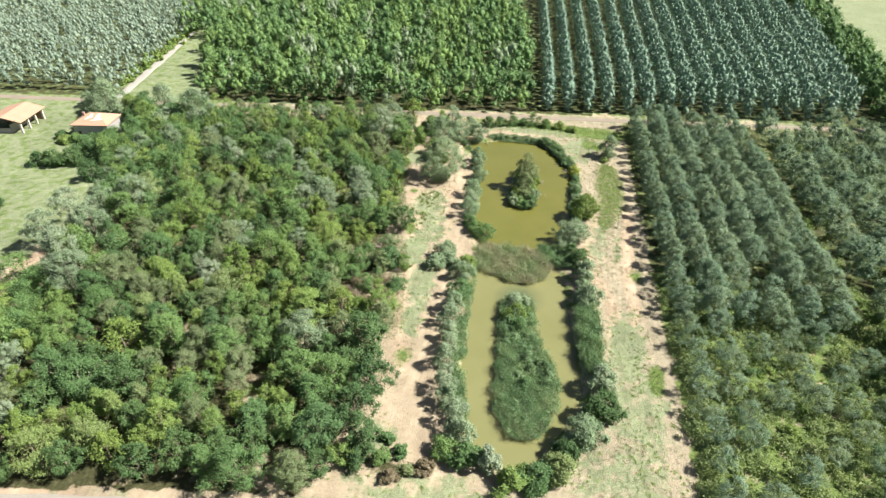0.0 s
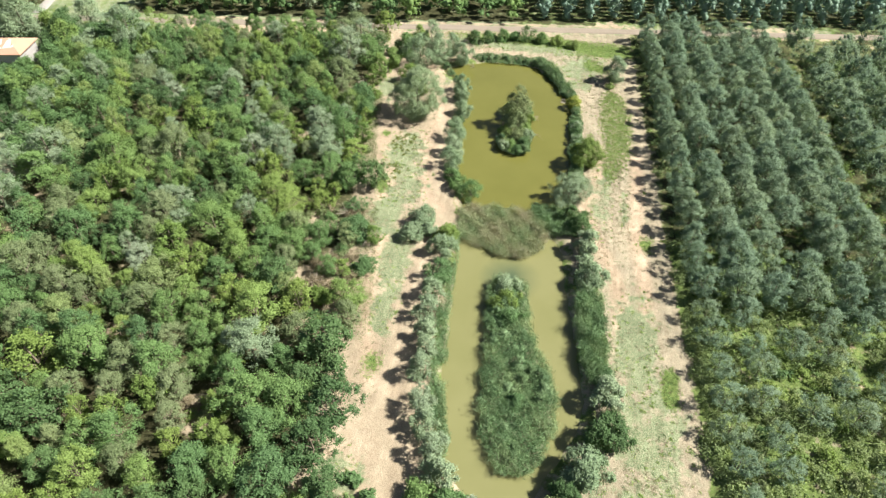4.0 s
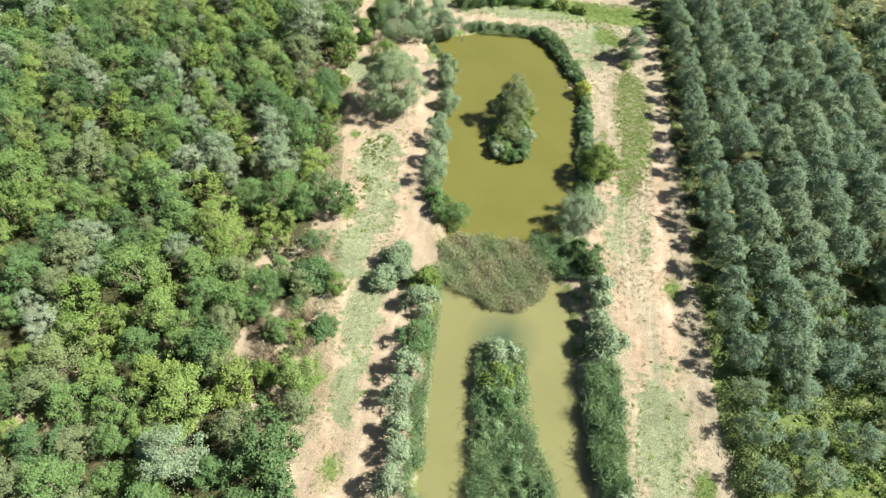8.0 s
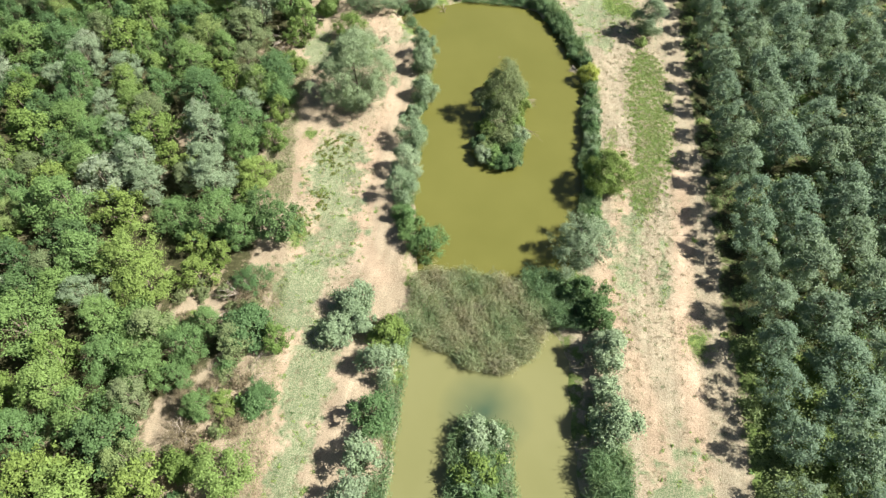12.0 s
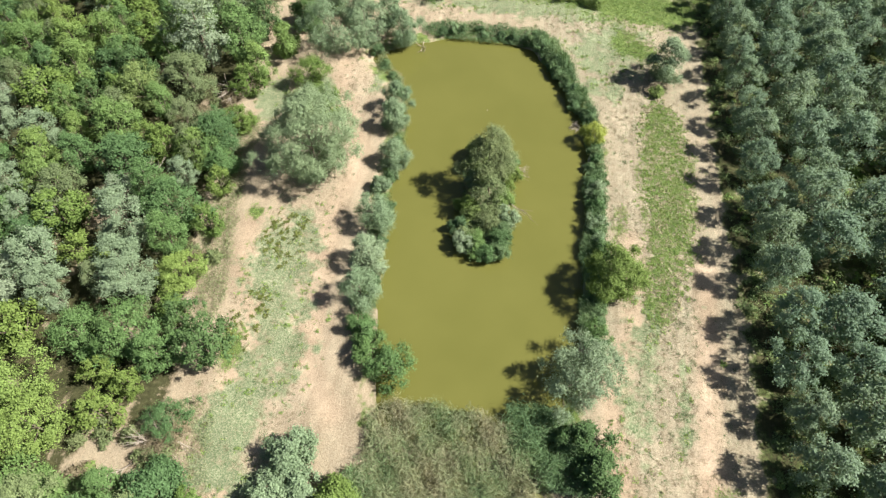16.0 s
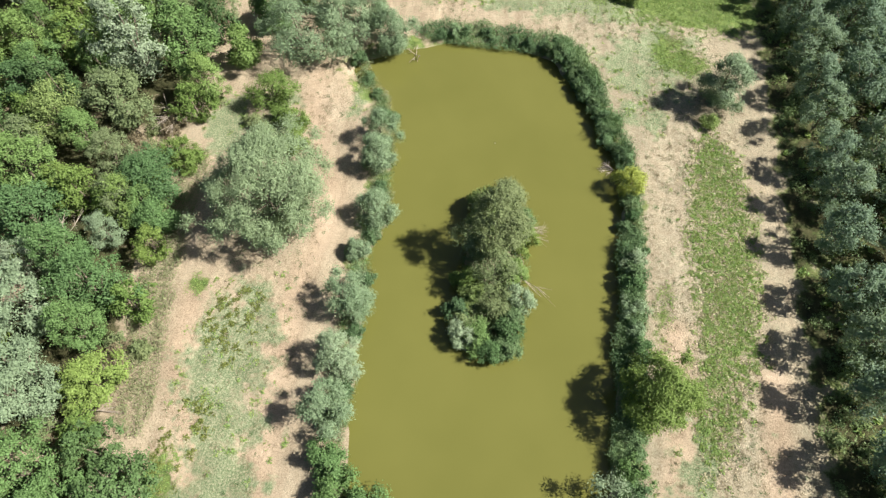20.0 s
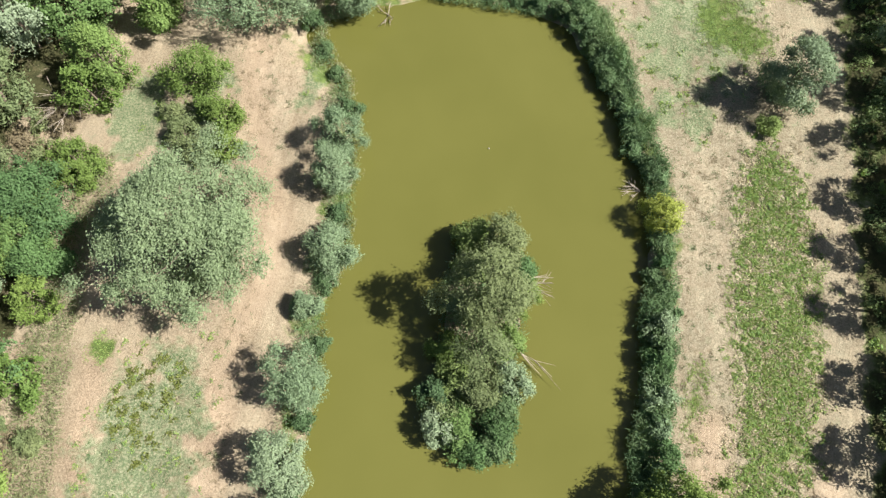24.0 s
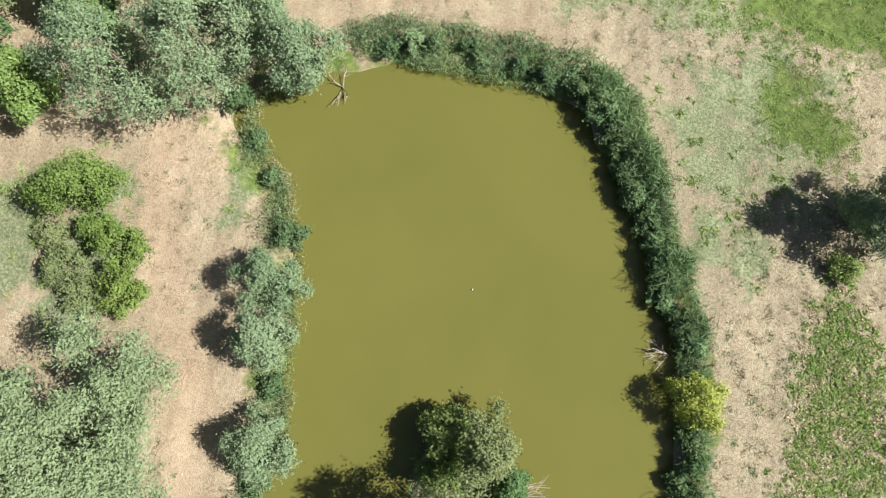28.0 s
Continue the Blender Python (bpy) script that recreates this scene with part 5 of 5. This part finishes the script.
for x, y, r, h, m in [(1.6, -79, 2.6, 3.2, leaf_willow), (2.0, -83, 2.6, 3.4, leaf_lime), (3.4, -87, 2.3, 3.0, leaf_broad), (5.8, -104, 1.6, 2.6, leaf_broad)]:
    tagged(bush(x, y, r, h, m, "bush among the reeds of the long island", 0.17, 2400, "bush", z=-0.4), group="bushes on the long island")
isle_rng = np.random.default_rng(43)
for n in range(30):
    y = isle_rng.uniform(-113.5, -79)
    west, east = np.interp(-y, (77, 80, 88, 94, 99, 105, 110, 115), (0.4, -0.8, 0.2, 1.0, 1.4, 1.5, 2.2, 5)), np.interp(-y, (77, 80, 88, 94, 99, 105, 110, 115), (3.4, 4.8, 5.6, 7.8, 10.4, 11.2, 10.2, 7.5))
    r = isle_rng.uniform(0.8, 1.5)
    tagged(bush(isle_rng.uniform(west, east), y, r, r * isle_rng.uniform(1.5, 2.2), (leaf_bank, leaf_isle)[n % 2], "leafy green shrub rising from the island's reeds", 0.13, 1500, "shrub", z=-0.4, lobes=10, ragged=0.4, upward=0.9, lobe=(0.14, 0.3)), group="shrubs on the long island")


reeds("reed_islet", grown(ISLET, 0.3), 5000, 1.1, leaf_reed, "green sedge along the islet's shore", 12, 0.07)


for edge, seed, top, n in (([(-12, -43, -39.5), (-24, -42, -38.6), (-36, -40.5, -36), (-48, -36.5, -32.8)], 13, 0.8, 9000), ([(-58, -34, -29.8), (-70, -30, -26.6), (-82, -30, -24.4), (-96, -25.5, -21.8)], 14, 0.6, 7000)):
    reeds("grass_verge", outline(edge), n, top, leaf_sedge, "tall grey-green grass along the wood's edge", seed, 0.05, foot=-2.0)


# ---- grass tufts and weeds ----
def tufts(name, rows, count, tall, mat, label, seed, rows_apart=0.0, fuzz=0.0):
    rng = np.random.default_rng(seed)
    area = np.array([w * h for _, _, w, h, _ in rows])
    of = rng.choice(len(rows), count, p=area / area.sum())
    r, a = np.sqrt(rng.uniform(0, 1, count)) * 1.15 + np.abs(rng.normal(0, 0.12, count)), rng.uniform(0, 6.283, count)
    rows = np.array(rows)
    x, y = rows[of, 0] + np.cos(a) * r * rows[of, 2], rows[of, 1] + np.sin(a) * r * rows[of, 3]
    x, y = x + rng.normal(0, 1, count) * fuzz, y + rng.normal(0, 1.6, count) * fuzz
    if rows_apart:
        x = np.round(x / rows_apart) * rows_apart + 0.05 * np.sin(y)
    heart = rng.integers(0, max(count // 6, 1), count)
    x, y = x[heart] + rng.normal(0, 0.17, count), y[heart] + rng.normal(0, 0.17, count)
    base = np.repeat(np.column_stack([x, y, heights(x, y)]), 6, 0)
    base[:, :2] += rng.normal(0, 0.09, (len(base), 2))
    up = unit(np.column_stack([rng.normal(0, 0.7, len(base)), rng.normal(0, 0.7, len(base)), np.ones(len(base))]))
    size = tall * rng.uniform(0.5, 1.3, len(base))
    places = base + up * (size * 0.5)[:, None]
    normals = rng.normal(0, 0.6, base.shape) + (0, 0, 0.8)
    verts, quads = leaf_quads(places, normals, up, 1.0, 0.45, np.random.default_rng(seed))
    middle = np.repeat(places, 4, 0)
    verts = middle + (verts - middle) * np.repeat(size * 0.55, 4)[:, None]
    tone = np.repeat(np.clip(np.random.default_rng(seed + 1).normal(0.5, 0.25, len(base)), 0, 1), 4)
    return tagged(new(name, mesh_of(name, verts, quads, mat, tone)), label, "grass", kind="stuff")


tufts("grass_turf", TURF, 5200, 0.16, grass_mat, "thin pale green grass tufts on dry clay", 21)
PATHS = [(20, -30, 6, 30, 1), (25, -80, 6, 40, 1), (20, 5, 6, 12, 1), (-27, -45, 5, 26, 1), (-21, -90, 3, 30, 1), (24, -118, 8, 12, 1), (-30, -2, 5, 10, 1), (-5, 20, 20, 3, 1)]
tufts("dry_tufts", PATHS, 16000, 0.085, leaf_dry, "small dry grass tufts on the paths", 26)
tufts("weeds", PATHS, 13000, 0.08, leaf_oak, "small dark green weeds on the dry paths", 23)
tufts("weed_clumps", [(-30.6, -33.5, 1.2, 3.6, 1), (-28.5, -34.5, 2.6, 4, 0.5), (-29.5, -47, 2, 4, 0.5)], 700, 0.2, leaf_weed, "olive weed clumps on pale turf", 27)
tufts("grass_lush", LUSH, 26000, 0.10, grass_mat, "lush green grass and weeds", 22)


STRIP = [(23.7, -12.5, 2.7, 10, 1), (24.4, -22, 2.4, 9, 1), (22.8, -5, 1.6, 5, 1), (22.6, -33, 1.6, 6, 1)]
tufts("grass_patch", STRIP, 8600, 0.17, grass_mat, "clumps of fresh green weeds in rows on dry soil", 25, rows_apart=0.62, fuzz=0.8)
tufts("straw_stubble", STRIP, 4600, 0.15, leaf_straw, "pale straw stubble between the green weeds", 28, rows_apart=0.62, fuzz=0.9)
UNDER = [(float(row_line(y)) + 23, y, 21, 12, 1) for y in range(-140, 40, 20)]
tufts("grass_plantation", UNDER, 7000, 0.4, grass_mat, "tall grass and brambles under the poplars", 24)


# ---- house and barn ----
def box(bm, x0, x1, y0, y1, z0, z1):
    made = bmesh.ops.create_cube(bm, size=1.0, matrix=Matrix.Translation(((x0 + x1) / 2, (y0 + y1) / 2, (z0 + z1) / 2)) @ Matrix.Diagonal((x1 - x0, y1 - y0, z1 - z0, 1)))
    return made["verts"]


def solid(name, build, mat, parent, label=""):
    bm = bmesh.new()
    build(bm)
    me = bpy.data.meshes.new(name)
    bm.to_mesh(me)
    bm.free()
    me.materials.append(mat)
    return part(name, me, parent, label)


def slab(bm, corners, thick):
    """A sloping slab under four corners."""
    top = [bm.verts.new(c) for c in corners]
    low = [bm.verts.new((c[0], c[1], c[2] - thick)) for c in corners]
    bm.faces.new(top)
    bm.faces.new(low[::-1])
    for n in range(len(corners)):
        m = (n + 1) % len(corners)
        bm.faces.new((top[n], low[n], low[m], top[m]))


def farmhouse():
    top = tagged(new("farmhouse"), "old farmhouse with a broken orange tile roof", "house")
    w, d, h, r = 11.6, 9.5, 5.4, 8.0
    for name, x0, x1, y0, y1 in (("wall", 0, w, 0, 0.4), ("wall", 0, w, d - 0.4, d), ("wall", 0, 0.4, 0.4, d - 0.4), ("wall", w - 0.4, w, 0.4, d - 0.4)):
        solid(name, lambda bm: box(bm, x0, x1, y0, y1, -0.3, h), pale_plaster if y1 < 1 else plaster, top)
    e = 0.7
    a, b, c, f, p, q = (-e, -e, h), (w + e, -e, h), (w + e, d + e, h), (-e, d + e, h), (4.4, d / 2, r), (w - 4.4, d / 2, r)
    for corners in ((a, b, q, p), (c, f, p, q), (b, c, q), (f, a, p)):
        solid("roof", lambda bm: slab(bm, corners, 0.25), roof_tile, top)
    for x, wide, y0, y1 in ((3.6, 1.2, 1.6, 3.0), (4.6, 1.6, 2.2, 4.4), (6.6, 2.4, 1.2, 4.3), (5.6, 0.9, 0.9, 1.8), (8.8, 1.0, 1.4, 2.6)):
        z0, z1 = h + (r - h) * (y0 + e) / (d / 2 + e) + 0.06, h + (r - h) * (y1 + e) / (d / 2 + e) + 0.06
        solid("roof_patch", lambda bm: slab(bm, ((x, y0, z0), (x + wide, y0 + 0.3, z0 + 0.18), (x + wide * 0.8, y1, z1), (x + 0.35 * wide, y1 - 0.4, z1 - 0.2)), 0.05), pale_plaster, top, "bare pale patch where tiles are missing")
    for x in (1.4, 5.2, 9.2):
        window = solid("window", lambda bm: box(bm, x, x + 1.0, -0.02, 0.05, 1.6, 3.0), dark_wood, top)
        solid("sill", lambda bm: box(bm, x - 0.1, x + 1.1, -0.12, 0.05, 1.5, 1.59), pale_plaster, window)
        for x1 in (x - 0.08, x + 1.0):
            solid("frame", lambda bm: box(bm, x1, x1 + 0.08, -0.05, 0.05, 1.6, 3.0), pale_plaster, window)
    solid("door", lambda bm: box(bm, 7.0, 8.1, -0.04, 0.05, -0.1, 2.0), dark_wood, top)
    solid("chimney", lambda bm: box(bm, 2.6, 3.3, 3.2, 3.9, 6.0, 8.6), brick_mat, top)
    top.matrix_basis = pose(-158.4, -20.5, 0, 0, 0, 11)


def barn():
    top = tagged(new("barn"), "open hay barn with an orange tile roof on brick posts", "barn")
    w, d, h, r = 12.0, 14.0, 4.4, 6.2
    e = 0.8
    for n in range(4):
        for x in (w - 0.6, 0.0):
            solid("post", lambda bm: box(bm, x, x + 0.6, n * (d - 0.6) / 3, n * (d - 0.6) / 3 + 0.6, -0.2, h), pale_plaster if x else brick_mat, top)
    solid("roof", lambda bm: slab(bm, ((w / 2, -e, r), (w + e, -e, h), (w + e, d + e, h), (w / 2, d + e, r)), 0.25), roof_tile, top)
    solid("roof", lambda bm: slab(bm, ((-e, -e, h), (w / 2, -e, r), (w / 2, d + e, r), (-e, d + e, h)), 0.25), roof_tile, top)
    solid("back_wall", lambda bm: box(bm, 0.6, w - 0.6, d - 0.4, d - 0.05, -0.2, h), brick_mat, top)
    solid("low_wall", lambda bm: box(bm, 0.6, w - 4, 0.05, 0.4, -0.2, 1.8), plaster, top)
    solid("partition", lambda bm: box(bm, w - 4.4, w - 4, 0.5, d - 0.5, -0.2, 3.0), plaster, top)
    for n in range(4):
        solid("beam", lambda bm: box(bm, 0.3, w - 0.3, n * (d - 0.6) / 3 + 0.2, n * (d - 0.6) / 3 + 0.4, h - 0.35, h - 0.05), dark_wood, top)
    top.matrix_basis = pose(-191.5, -23, 0, 0, 0, 11)


farmhouse()
barn()
for x, y, r, h, m in [(-156, -41, 3.2, 3.6, leaf_oak), (-151, -39.5, 3.6, 4.4, leaf_oak), (-146, -37.5, 3.8, 5, leaf_oak), (-141, -34, 4, 5.4, leaf_oak), (-150, -27, 3.4, 4, leaf_broad), (-144, -22, 3.6, 4.6, leaf_broad), (-138, -16, 4.4, 7, leaf_broad),
                      (-141, -5, 4.4, 8.4, leaf_broad), (-146, 3, 4.6, 9, leaf_oak), (-162, 3, 6.4, 10.6, leaf_willow), (-170, 11, 5.4, 9, leaf_willow), (-131, -6, 5, 7.5, leaf_willow), (-143, 10, 5.4, 9, leaf_willow), (-126, 6, 4, 6, leaf_broad), (-163.5, -21, 2.0, 2.4, leaf_oak), (-160, -24.5, 2.2, 2.4, leaf_broad), (-145, -31.5, 3.4, 4.4, leaf_oak), (-136, -31, 3.6, 5.4, leaf_oak), (-134.6, -21, 3.8, 6, leaf_oak), (-144.5, -2.5, 5.2, 10, leaf_oak),
                      (-133, -46, 3.6, 5.4, leaf_oak), (-148, -68, 2.6, 4, leaf_oak), (-163, -12, 2.2, 3, leaf_broad), (-157, -22.5, 2.2, 2.6, leaf_broad), (-151, -21.5, 2.4, 2.8, leaf_oak), (-146, -19, 2.6, 3.2, leaf_broad), (-142, -12, 3, 6, leaf_oak), (-153, 4, 3.4, 7, leaf_broad), (-165, 3, 4.4, 8, leaf_willow), (-138, -26, 3.4, 5, leaf_broad), (-127, -28, 3.2, 8, leaf_silver), (-123, -50, 3.4, 6, leaf_silver)]:
    tagged(bush(x, y, r, h, m, "leafy tree beside the farmyard", 0.26, 1500 + int(170 * r * h * 0.6), "broadleaf_tree", lobes=14, tuft=0.5), group="trees round the farmhouse")
